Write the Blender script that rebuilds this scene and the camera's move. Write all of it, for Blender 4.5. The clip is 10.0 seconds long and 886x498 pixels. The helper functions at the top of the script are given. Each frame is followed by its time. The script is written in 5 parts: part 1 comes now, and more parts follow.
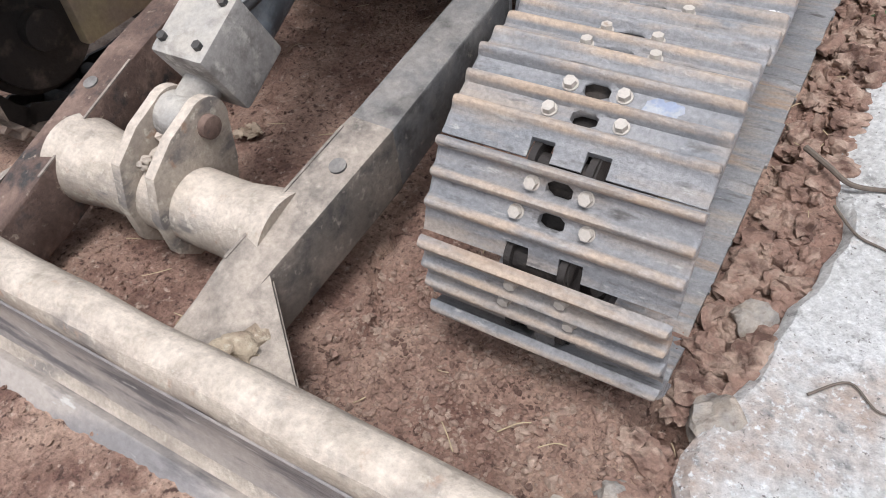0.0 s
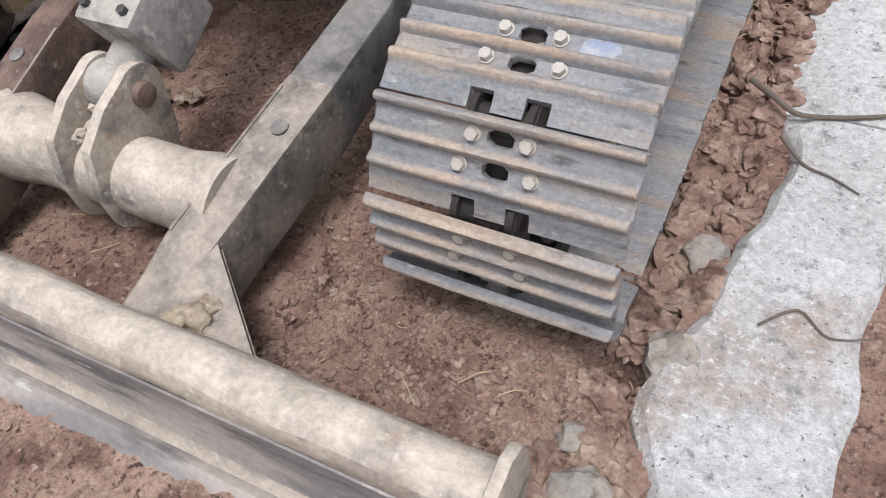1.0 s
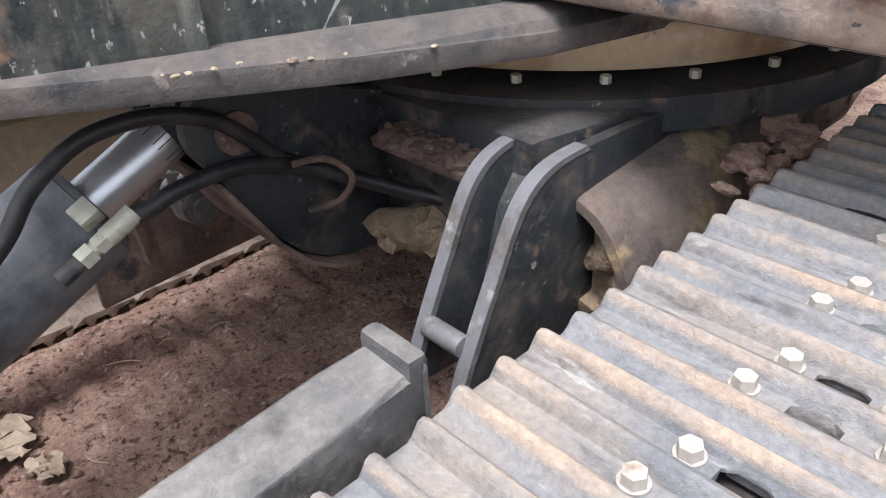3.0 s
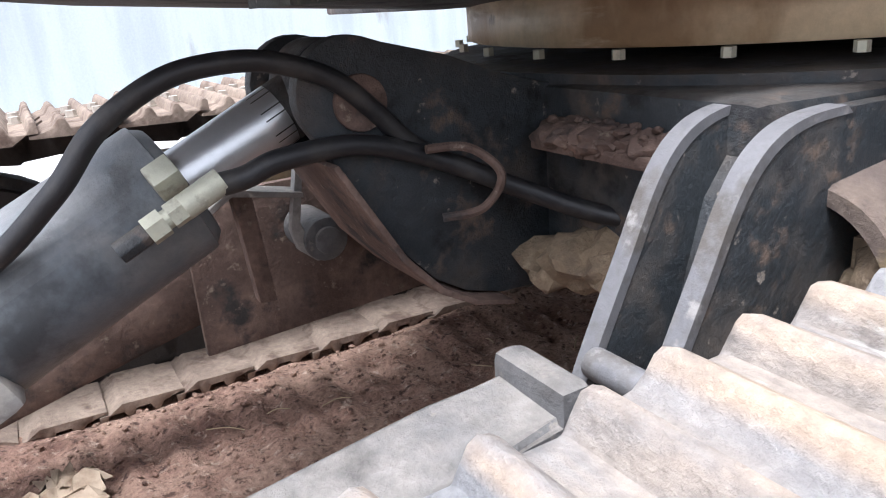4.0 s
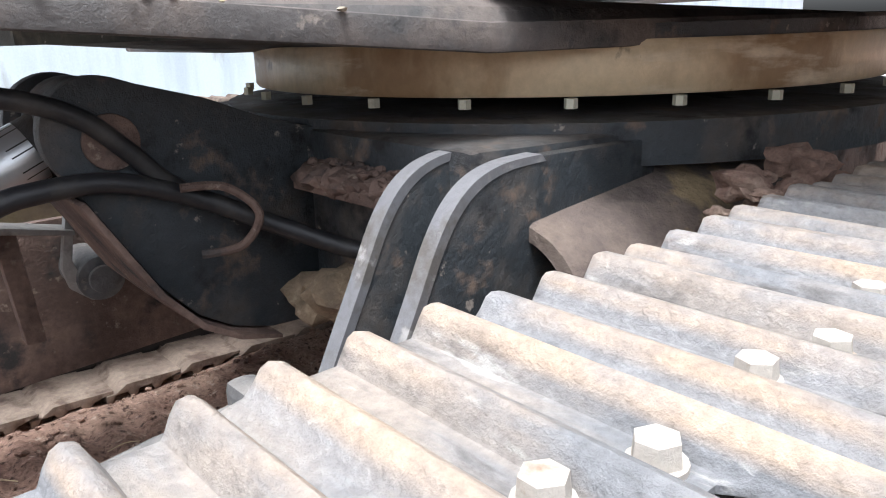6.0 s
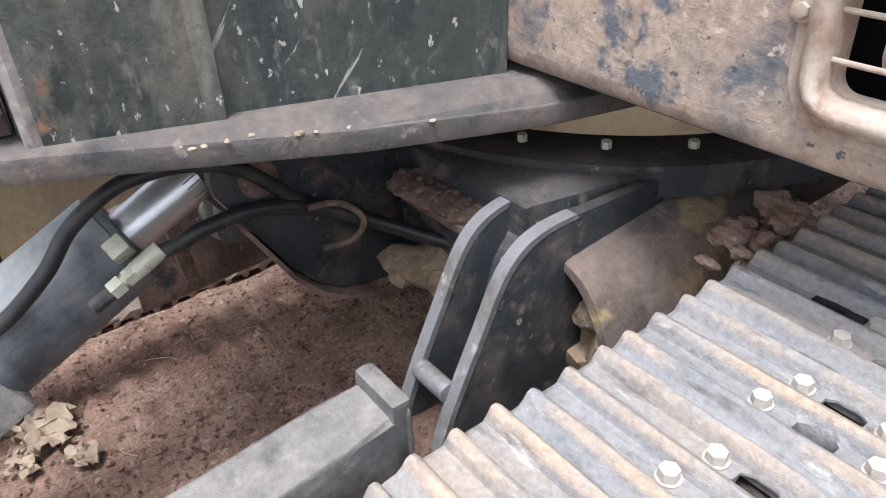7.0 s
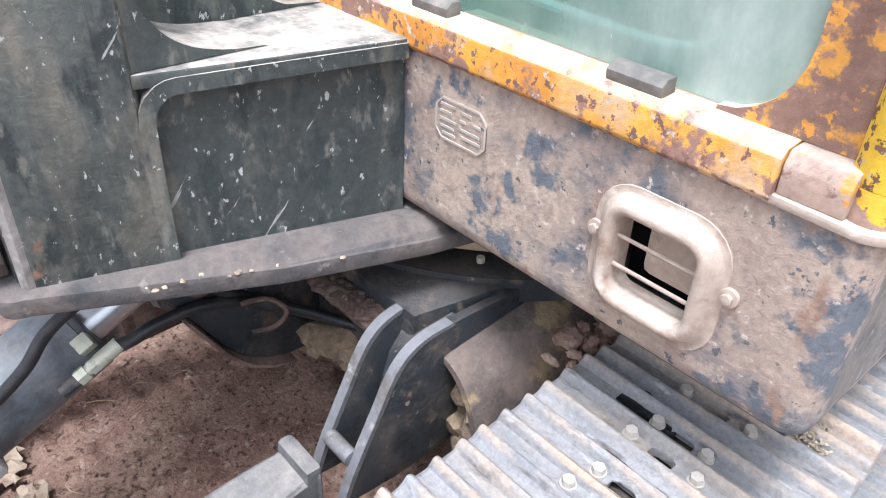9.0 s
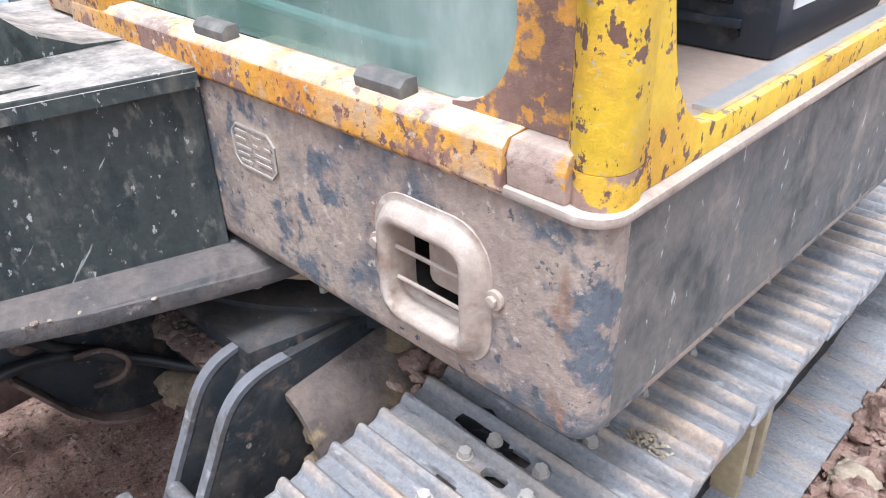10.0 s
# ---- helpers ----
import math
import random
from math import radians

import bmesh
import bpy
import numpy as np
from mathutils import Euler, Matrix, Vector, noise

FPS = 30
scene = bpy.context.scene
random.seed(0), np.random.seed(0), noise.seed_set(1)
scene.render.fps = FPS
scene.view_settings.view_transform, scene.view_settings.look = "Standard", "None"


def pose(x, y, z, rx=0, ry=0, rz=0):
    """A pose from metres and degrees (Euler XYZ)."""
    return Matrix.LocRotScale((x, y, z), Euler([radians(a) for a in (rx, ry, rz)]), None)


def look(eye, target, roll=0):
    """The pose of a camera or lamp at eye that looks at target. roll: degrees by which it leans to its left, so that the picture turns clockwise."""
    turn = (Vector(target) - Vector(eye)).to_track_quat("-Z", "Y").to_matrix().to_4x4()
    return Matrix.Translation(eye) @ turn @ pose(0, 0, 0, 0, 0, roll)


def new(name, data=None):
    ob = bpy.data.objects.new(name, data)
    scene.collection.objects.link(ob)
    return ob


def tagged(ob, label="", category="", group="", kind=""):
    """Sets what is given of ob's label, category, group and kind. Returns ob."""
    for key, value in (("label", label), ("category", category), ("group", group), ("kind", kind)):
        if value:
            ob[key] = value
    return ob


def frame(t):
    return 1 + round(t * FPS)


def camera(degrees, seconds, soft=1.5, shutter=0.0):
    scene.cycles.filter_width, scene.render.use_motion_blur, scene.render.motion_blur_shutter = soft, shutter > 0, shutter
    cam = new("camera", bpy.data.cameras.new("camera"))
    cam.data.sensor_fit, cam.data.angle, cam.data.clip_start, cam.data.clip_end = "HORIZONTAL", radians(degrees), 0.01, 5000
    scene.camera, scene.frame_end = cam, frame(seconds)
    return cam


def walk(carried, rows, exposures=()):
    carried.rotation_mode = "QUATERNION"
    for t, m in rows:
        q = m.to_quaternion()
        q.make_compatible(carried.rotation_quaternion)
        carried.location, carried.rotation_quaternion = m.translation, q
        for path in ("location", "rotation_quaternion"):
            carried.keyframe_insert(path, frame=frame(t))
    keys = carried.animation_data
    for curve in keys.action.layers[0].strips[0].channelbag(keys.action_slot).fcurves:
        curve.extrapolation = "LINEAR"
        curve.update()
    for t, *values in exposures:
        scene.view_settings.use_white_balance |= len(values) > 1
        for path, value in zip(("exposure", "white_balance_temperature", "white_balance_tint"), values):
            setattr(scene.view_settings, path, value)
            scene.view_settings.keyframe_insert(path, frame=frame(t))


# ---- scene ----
cam = camera(61.30, 10.0, soft=1.0)
ROWS = [
    (0, (0.363, -0.917, 1.364), (-0.453, 0.19, -0.088), -7.9),
    (0.5, (0.389, -0.942, 1.328), (-0.36, 0.11, -0.199), -10.6),
    (1, (0.39, -0.887, 1.357), (-0.318, 0.165, -0.189), -9.9),
    (1.5, (0.378, -0.678, 1.368), (-0.333, 0.602, 0.005), -2.8),
    (2, (0.328, -0.5, 1.399), (-0.431, 0.906, 0.197), -0.5),
    (2.2, (0.297, -0.429, 1.412), (-0.521, 0.967, 0.237), 1.4),
    (3.3, (0.071, 0.213, 0.899), (-1.437, 1.186, 0.017), -8.1),
    (3.5, (0.025, 0.219, 0.813), (-1.587, 1.15, 0.085), -8.4),
    (4, (-0.008, 0.209, 0.817), (-1.672, 1.116, 0.177), -4.9),
    (4.5, (-0.018, 0.221, 0.809), (-1.713, 1.168, 0.328), -6.0),
    (5, (-0.015, 0.246, 0.793), (-1.708, 1.237, 0.404), -5.3),
    (5.5, (0.048, 0.273, 0.792), (-1.576, 1.369, 0.389), -4.3),
    (5.7, (0.074, 0.28, 0.795), (-1.466, 1.487, 0.381), -3.4),
    (6.8, (0.179, 0.202, 1.094), (-1.181, 1.243, 0.062), -2.3),
    (7, (0.213, 0.172, 1.218), (-1.163, 1.154, 0.149), -2.7),
    (7.5, (0.271, 0.1, 1.478), (-1.04, 1.113, 0.358), -0.3),
    (8, (0.299, 0.058, 1.52), (-0.987, 1.1, 0.398), 1.1),
    (8.5, (0.313, 0.047, 1.553), (-0.94, 1.153, 0.454), 1.9),
    (9, (0.345, 0.113, 1.558), (-0.874, 1.245, 0.448), 2.6),
    (9.5, (0.413, 0.275, 1.544), (-0.822, 1.445, 0.492), 1.3),
    (10, (0.515, 0.326, 1.511), (-0.715, 1.53, 0.491), -1.8),
]
EXPO = [(0.0, 0.12, 6100, 12), (0.5, 0.02, 6100, 12), (1.0, 0.0, 6100, 12), (1.5, 0.18, 6050, 11), (2.0, 0.32, 6000, 10), (2.2, 0.34, 6000, 11), (3.3, 0.9, 6000, 13), (3.5, 1.0, 6000, 13), (4.0, 1.15, 5950, 13), (4.5, 1.9, 5950, 12), (5.0, 1.95, 5950, 11), (5.5, 1.55, 6000, 9), (6.9, 0.85, 6000, 12), (7.5, 1.25, 5950, 12), (8.5, 1.15, 5900, 12), (9.2, 1.0, 5700, 12), (10.0, 0.75, 5600, 12)]
walk(cam, [(t, look(eye, target, roll)) for t, eye, target, roll in ROWS], EXPO)

# ---- world and light: bright overcast ----
world = bpy.data.worlds.new("sky")
scene.world = world
world.use_nodes = True
wn = world.node_tree.nodes
wl = world.node_tree.links
sky = wn.new("ShaderNodeTexSky")
sky.sky_type = "NISHITA"
sky.sun_disc = False
sky.sun_elevation, sky.sun_rotation = radians(72), radians(149)
sky.air_density, sky.dust_density = 1.0, 6.0
hs = wn.new("ShaderNodeHueSaturation")
hs.inputs["Saturation"].default_value = 0.25
wl.new(sky.outputs[0], hs.inputs["Color"])
wl.new(hs.outputs[0], wn["Background"].inputs[0])
wn["Background"].inputs[1].default_value = 0.168
sun = new("sun", bpy.data.lights.new("sun", "SUN"))
sun.data.energy, sun.data.angle, sun.data.color = 1.75, radians(14), (1.0, 0.97, 0.93)
sun.matrix_world = look((0.9, -1.5, 5.5), (0, 0, 0))


# ---- materials ----
def nodes_of(name):
    m = bpy.data.materials.new(name)
    m.use_nodes = True
    return m, m.node_tree.nodes, m.node_tree.links


def mask(n, l, scale, lo, hi, detail=6.0, stretch=(1, 1, 1), shift=0.0, rand=False, rough=0.6):
    """Noise in metres, sharpened between lo and hi."""
    tc = n.new("ShaderNodeTexCoord")
    mp = n.new("ShaderNodeMapping")
    mp.inputs["Scale"].default_value = stretch[:3]
    if len(stretch) > 3:
        mp.vector_type = "TEXTURE"
        mp.inputs["Scale"].default_value = [1 / k for k in stretch[:3]]
        mp.inputs["Rotation"].default_value = stretch[3:]
    mp.inputs["Location"].default_value = (shift, shift * 1.7, -shift)
    l.new(tc.outputs["Object"], mp.inputs["Vector"])
    vec = mp.outputs[0]
    if rand:
        oi = n.new("ShaderNodeObjectInfo")
        mu = n.new("ShaderNodeMath")
        mu.operation = "MULTIPLY"
        mu.inputs[1].default_value = 37.0
        l.new(oi.outputs["Random"], mu.inputs[0])
        ad = n.new("ShaderNodeVectorMath")
        l.new(vec, ad.inputs[0])
        l.new(mu.outputs[0], ad.inputs[1])
        vec = ad.outputs[0]
    nz = n.new("ShaderNodeTexNoise")
    nz.inputs["Scale"].default_value = scale
    nz.inputs["Detail"].default_value = detail
    nz.inputs["Roughness"].default_value = rough
    l.new(vec, nz.inputs["Vector"])
    mr = n.new("ShaderNodeMapRange")
    mr.inputs["From Min"].default_value = lo
    mr.inputs["From Max"].default_value = hi
    l.new(nz.outputs[0], mr.inputs["Value"])
    return mr.outputs[0]


def mix(n, l, fac, a, b):
    mx = n.new("ShaderNodeMix")
    mx.data_type = "RGBA"
    l.new(fac, mx.inputs["Factor"])
    for sock, v in ((mx.inputs[6], a), (mx.inputs[7], b)):
        if isinstance(v, tuple):
            sock.default_value = (*v, 1)
        else:
            l.new(v, sock)
    return mx.outputs[2]


def upward(n, l, lo, hi):
    """Dust settles on faces that look up."""
    g = n.new("ShaderNodeNewGeometry")
    s = n.new("ShaderNodeSeparateXYZ")
    l.new(g.outputs["True Normal"], s.inputs[0])
    mr = n.new("ShaderNodeMapRange")
    mr.inputs["From Min"].default_value = lo
    mr.inputs["From Max"].default_value = hi
    l.new(s.outputs["Z"], mr.inputs["Value"])
    return mr.outputs[0]


def both(n, l, a, b, op="MULTIPLY"):
    m = n.new("ShaderNodeMath")
    m.operation = op
    m.use_clamp = True
    l.new(a, m.inputs[0])
    if isinstance(b, float):
        m.inputs[1].default_value = b
    else:
        l.new(b, m.inputs[1])
    return m.outputs[0]


def surface(name, base, layers=(), rough=0.7, rough2=None, metal=0.0, grain=0.15, bump=0.002, bump_scale=60.0, dust=None, rand=False, crest=None):
    """layers: (colour, scale, lo, hi, stretch) painted over base one after the other; dust: (colour, amount) on upward faces."""
    m, n, l = nodes_of(name)
    b = n["Principled BSDF"]
    col = base
    cover = None
    for i, (c, sc, lo, hi, st) in enumerate(layers):
        f = mask(n, l, sc, lo, hi, stretch=st, shift=3.1 * i + 1.0, rand=rand)
        col = mix(n, l, f, col, c)
        cover = f if cover is None else both(n, l, cover, f, "MAXIMUM")
    if dust:
        f = both(n, l, upward(n, l, 0.2, 0.9), mask(n, l, 14.0, 0.30, 0.62, shift=9.0, rand=rand))
        f = both(n, l, f, dust[1])
        col = mix(n, l, f, col, dust[0])
        cover = f if cover is None else both(n, l, cover, f, "MAXIMUM")
    if crest:
        tc = n.new("ShaderNodeTexCoord")
        sp = n.new("ShaderNodeSeparateXYZ")
        l.new(tc.outputs["Object"], sp.inputs[0])
        mz = n.new("ShaderNodeMapRange")
        mz.inputs["From Min"].default_value, mz.inputs["From Max"].default_value = 0.0065, 0.013
        l.new(sp.outputs["Z"], mz.inputs["Value"])
        f = both(n, l, mz.outputs[0], mask(n, l, 9.0, 0.40, 0.62, stretch=(0.6, 2, 1), shift=8.0, rand=True))
        col = mix(n, l, f, col, crest)
    g = mask(n, l, bump_scale, 0.25, 0.75, detail=8.0, shift=5.0, rand=rand, rough=0.7)
    hsv = n.new("ShaderNodeHueSaturation")
    mr = n.new("ShaderNodeMapRange")
    mr.inputs["To Min"].default_value, mr.inputs["To Max"].default_value = 1 - grain, 1 + grain
    l.new(g, mr.inputs["Value"])
    l.new(mr.outputs[0], hsv.inputs["Value"])
    if isinstance(col, tuple):
        hsv.inputs["Color"].default_value = (*col, 1)
    else:
        l.new(col, hsv.inputs["Color"])
    l.new(hsv.outputs[0], b.inputs["Base Color"])
    b.inputs["Roughness"].default_value = rough
    b.inputs["Metallic"].default_value = metal
    if cover is not None:
        r = n.new("ShaderNodeMapRange")
        r.inputs["To Min"].default_value, r.inputs["To Max"].default_value = rough, rough2 or 0.9
        l.new(cover, r.inputs["Value"])
        l.new(r.outputs[0], b.inputs["Roughness"])
        if metal:
            r = n.new("ShaderNodeMapRange")
            r.inputs["To Min"].default_value, r.inputs["To Max"].default_value = metal, 0.0
            l.new(cover, r.inputs["Value"])
            l.new(r.outputs[0], b.inputs["Metallic"])
    if bump:
        bp = n.new("ShaderNodeBump")
        bp.inputs["Distance"].default_value = bump
        bp.inputs["Strength"].default_value = 0.8
        l.new(g, bp.inputs["Height"])
        l.new(bp.outputs[0], b.inputs["Normal"])
    return m


U = (1, 1, 1)
TAN = (0.42, 0.33, 0.26)
M = {}
M["soil"] = surface("red_soil", (0.335, 0.205, 0.155), [((0.50, 0.345, 0.26), 3.0, 0.44, 0.64, U), ((0.20, 0.11, 0.082), 7.0, 0.50, 0.66, U), ((0.56, 0.43, 0.34), 45.0, 0.58, 0.70, U), ((0.10, 0.055, 0.042), 60.0, 0.55, 0.66, U)], rough=0.95, grain=0.5, bump=0.014, bump_scale=95.0)
M["clod"] = surface("soil_clod", (0.30, 0.19, 0.145), [((0.46, 0.34, 0.265), 14.0, 0.46, 0.62, U), ((0.14, 0.08, 0.06), 10.0, 0.52, 0.62, U)], rough=0.95, grain=0.4, bump=0.008, bump_scale=90.0)
M["concrete"] = surface("pale_concrete", (0.58, 0.575, 0.555), [((0.69, 0.69, 0.68), 6.0, 0.4, 0.58, U), ((0.44, 0.34, 0.275), 3.2, 0.54, 0.70, U), ((0.32, 0.31, 0.30), 22.0, 0.58, 0.68, U), ((0.72, 0.72, 0.71), 70.0, 0.56, 0.64, U), ((0.22, 0.20, 0.185), 95.0, 0.62, 0.68, U)], rough=0.92, grain=0.38, bump=0.012, bump_scale=70.0)
M["stone"] = surface("broken_concrete", (0.34, 0.315, 0.285), [((0.46, 0.39, 0.32), 14.0, 0.42, 0.65, U), ((0.20, 0.16, 0.135), 24.0, 0.54, 0.66, U)], rough=0.9, grain=0.35, bump=0.008)
M["shoe"] = surface("worn_track_steel", (0.30, 0.297, 0.30), [((0.215, 0.22, 0.23), 8.0, 0.44, 0.60, (0.5, 1.6, 1)), ((0.34, 0.295, 0.255), 7.0, 0.50, 0.64, (0.4, 2, 1)), ((0.12, 0.112, 0.108), 26.0, 0.58, 0.70, (0.4, 1.5, 1)), ((0.45, 0.435, 0.41), 45.0, 0.62, 0.72, (0.4, 1.5, 1)), ((0.36, 0.25, 0.17), 5.0, 0.60, 0.70, (0.3, 2, 1))], rough=0.44, rough2=0.70, metal=0.25, grain=0.3, bump=0.0025, bump_scale=110.0, rand=True, crest=(0.46, 0.36, 0.275))
M["mudshoe"] = surface("mud_caked_shoe", (0.22, 0.17, 0.135), [((0.31, 0.245, 0.195), 8.0, 0.45, 0.62, U), ((0.13, 0.09, 0.07), 14.0, 0.52, 0.64, U)], rough=0.85, grain=0.3, bump=0.003, rand=True)
M["bolt"] = surface("dusty_bolt", (0.46, 0.42, 0.37), [((0.30, 0.22, 0.16), 40.0, 0.6, 0.75, U)], rough=0.6, grain=0.15, bump=0.0008, bump_scale=200.0, rand=True)
# Base near black, so that the plug under the slots reads as shade.
M["chain"] = surface("muddy_chain", (0.030, 0.025, 0.022), [((0.11, 0.088, 0.072), 12.0, 0.56, 0.70, U)], rough=0.7, grain=0.3, bump=0.003, bump_scale=50.0)
M["frame"] = surface("dusty_yellow_frame", (0.40, 0.33, 0.20), [((0.34, 0.27, 0.20), 6.0, 0.4, 0.6, U)], rough=0.85, grain=0.2, bump=0.002)
M["blade"] = surface("dusty_blade_steel", (0.33, 0.28, 0.23), [((0.43, 0.37, 0.30), 6.0, 0.44, 0.60, U), ((0.19, 0.17, 0.155), 7.0, 0.53, 0.64, (1, 1, 2)), ((0.33, 0.22, 0.155), 20.0, 0.60, 0.70, U), ((0.50, 0.45, 0.37), 38.0, 0.58, 0.68, U)], rough=0.6, rough2=0.82, grain=0.26, bump=0.003, bump_scale=75.0, dust=((0.62, 0.54, 0.455), 0.95))
M["blade_face"] = surface("scraped_blade_face", (0.23, 0.215, 0.21), [((0.36, 0.32, 0.285), 6.0, 0.45, 0.60, (0.4, 1, 2)), ((0.14, 0.13, 0.13), 10.0, 0.56, 0.66, (0.3, 1, 2)), ((0.46, 0.44, 0.41), 40.0, 0.62, 0.68, (0.2, 1, 1))], rough=0.45, rough2=0.7, metal=0.15, grain=0.2, bump=0.002)
M["green"] = surface("dark_green_paint", (0.048, 0.060, 0.058), [((0.10, 0.112, 0.102), 5.0, 0.44, 0.62, (1, 1, 0.3)), ((0.18, 0.17, 0.14), 9.0, 0.54, 0.70, (1, 1, 0.25)), ((0.035, 0.045, 0.045), 16.0, 0.54, 0.62, (1, 1, 0.4)), ((0.16, 0.16, 0.14), 38.0, 0.58, 0.68, (1, 1, 0.5)), ((0.24, 0.145, 0.095), 8.0, 0.675, 0.72, (1, 1, 0.7)), ((0.44, 0.45, 0.43), 62.0, 0.635, 0.67, (1, 1, 0.6)), ((0.45, 0.46, 0.44), 60.0, 0.70, 0.72, (1, 1, 0.12, 0.35, 0.0, 0.0)), ((0.36, 0.37, 0.35), 46.0, 0.705, 0.725, (1, 1, 0.10, -0.6, 0.2, 0.0))], rough=0.46, rough2=0.8, grain=0.35, bump=0.002, dust=((0.52, 0.46, 0.405), 0.95))
M["dark"] = surface("dark_undercarriage_paint", (0.032, 0.038, 0.043), [((0.085, 0.072, 0.062), 8.0, 0.50, 0.66, U), ((0.15, 0.11, 0.085), 17.0, 0.58, 0.68, U), ((0.017, 0.018, 0.020), 10.0, 0.56, 0.66, U), ((0.25, 0.22, 0.19), 48.0, 0.66, 0.71, U)], rough=0.34, rough2=0.85, grain=0.3, bump=0.0025, dust=((0.10, 0.082, 0.068), 0.6))
M["edge"] = surface("bare_plate_edge", (0.20, 0.20, 0.21), [((0.12, 0.11, 0.10), 14.0, 0.48, 0.62, U), ((0.30, 0.29, 0.28), 40.0, 0.6, 0.7, U)], rough=0.45, metal=0.2, grain=0.15, bump=0.001)
M["mud"] = surface("mud_on_leg", (0.135, 0.105, 0.09), [((0.20, 0.155, 0.125), 6.0, 0.48, 0.64, U), ((0.34, 0.255, 0.145), 7.0, 0.59, 0.66, U), ((0.075, 0.06, 0.053), 11.0, 0.52, 0.64, U)], rough=0.8, grain=0.3, bump=0.005)
M["ring"] = surface("greasy_bronze_ring", (0.60, 0.49, 0.32), [((0.34, 0.235, 0.13), 4.0, 0.48, 0.60, (1, 1, 0.5)), ((0.70, 0.61, 0.45), 6.0, 0.52, 0.66, (1, 1, 4)), ((0.12, 0.085, 0.055), 14.0, 0.64, 0.70, (1, 1, 0.6))], rough=0.30, rough2=0.45, metal=0.1, grain=0.15, bump=0.0008)
M["cab"] = surface("dusty_cab_panel", (0.105, 0.12, 0.14), [((0.33, 0.255, 0.21), 6.5, 0.41, 0.52, U), ((0.43, 0.345, 0.275), 3.5, 0.46, 0.60, U), ((0.13, 0.145, 0.165), 9.0, 0.545, 0.60, U), ((0.35, 0.28, 0.23), 26.0, 0.55, 0.62, U), ((0.29, 0.18, 0.125), 14.0, 0.60, 0.69, (1, 1, 0.5)), ((0.52, 0.46, 0.40), 55.0, 0.63, 0.69, U), ((0.10, 0.105, 0.115), 50.0, 0.63, 0.67, U)], rough=0.55, rough2=0.85, grain=0.3, bump=0.0025, bump_scale=80.0, dust=((0.50, 0.41, 0.34), 0.8))
M["cab_side"] = surface("grey_cab_side", (0.085, 0.088, 0.086), [((0.20, 0.18, 0.155), 3.0, 0.42, 0.62, U), ((0.065, 0.068, 0.068), 7.0, 0.50, 0.64, U), ((0.27, 0.235, 0.20), 9.0, 0.56, 0.70, (1, 1, 0.5)), ((0.50, 0.50, 0.48), 55.0, 0.65, 0.69, (1, 1, 0.35)), ((0.60, 0.60, 0.58), 30.0, 0.69, 0.71, (1, 1, 0.15, 0.5, 0.0, 0.0))], rough=0.45, rough2=0.7, grain=0.3, bump=0.0018, dust=((0.50, 0.43, 0.37), 0.95))
M["yellow"] = surface("chipped_yellow_paint", (0.66, 0.33, 0.045), [((0.56, 0.24, 0.04), 5.0, 0.46, 0.60, U), ((0.52, 0.37, 0.24), 6.0, 0.50, 0.62, U), ((0.26, 0.15, 0.115), 13.0, 0.545, 0.59, U), ((0.18, 0.095, 0.075), 60.0, 0.56, 0.60, U), ((0.50, 0.42, 0.33), 70.0, 0.60, 0.66, U)], rough=0.5, rough2=0.8, grain=0.25, bump=0.002, dust=((0.62, 0.56, 0.48), 0.97))
M["pillar"] = surface("yellow_pillar_paint", (0.80, 0.53, 0.03), [((0.70, 0.40, 0.04), 5.0, 0.50, 0.64, U), ((0.17, 0.095, 0.065), 55.0, 0.585, 0.605, (1, 1, 0.6)), ((0.20, 0.12, 0.09), 26.0, 0.615, 0.635, U), ((0.62, 0.50, 0.28), 80.0, 0.62, 0.68, U)], rough=0.45, rough2=0.75, grain=0.16, bump=0.0018, dust=((0.62, 0.54, 0.40), 0.6))
M["rusty"] = surface("rusted_yellow_panel", (0.66, 0.33, 0.05), [((0.24, 0.145, 0.11), 11.0, 0.43, 0.48, U), ((0.64, 0.31, 0.06), 34.0, 0.58, 0.61, U), ((0.34, 0.20, 0.14), 40.0, 0.60, 0.66, U)], rough=0.55, rough2=0.85, grain=0.25, bump=0.0025, dust=((0.58, 0.51, 0.43), 0.9))
M["primer"] = surface("brown_rusted_primer", (0.34, 0.225, 0.175), [((0.42, 0.31, 0.25), 9.0, 0.46, 0.62, U), ((0.60, 0.30, 0.06), 16.0, 0.62, 0.66, U), ((0.20, 0.13, 0.10), 40.0, 0.58, 0.66, U)], rough=0.75, grain=0.25, bump=0.002, dust=((0.60, 0.52, 0.44), 0.9))
M["pillar_foot"] = surface("rusted_pillar_foot", (0.34, 0.225, 0.175), [((0.72, 0.44, 0.04), 12.0, 0.50, 0.54, U), ((0.18, 0.10, 0.075), 45.0, 0.57, 0.61, U)], rough=0.7, grain=0.25, bump=0.002)
M["vent"] = surface("tan_vent_cover", (0.40, 0.325, 0.265), [((0.28, 0.195, 0.145), 12.0, 0.53, 0.64, U), ((0.50, 0.435, 0.37), 22.0, 0.56, 0.66, U)], rough=0.75, grain=0.2, bump=0.0015, dust=((0.52, 0.45, 0.38), 0.8))
M["black"] = surface("black_rubber", (0.018, 0.018, 0.02), [((0.06, 0.055, 0.05), 18.0, 0.5, 0.75, U)], rough=0.42, rough2=0.7, grain=0.15, bump=0.0006)
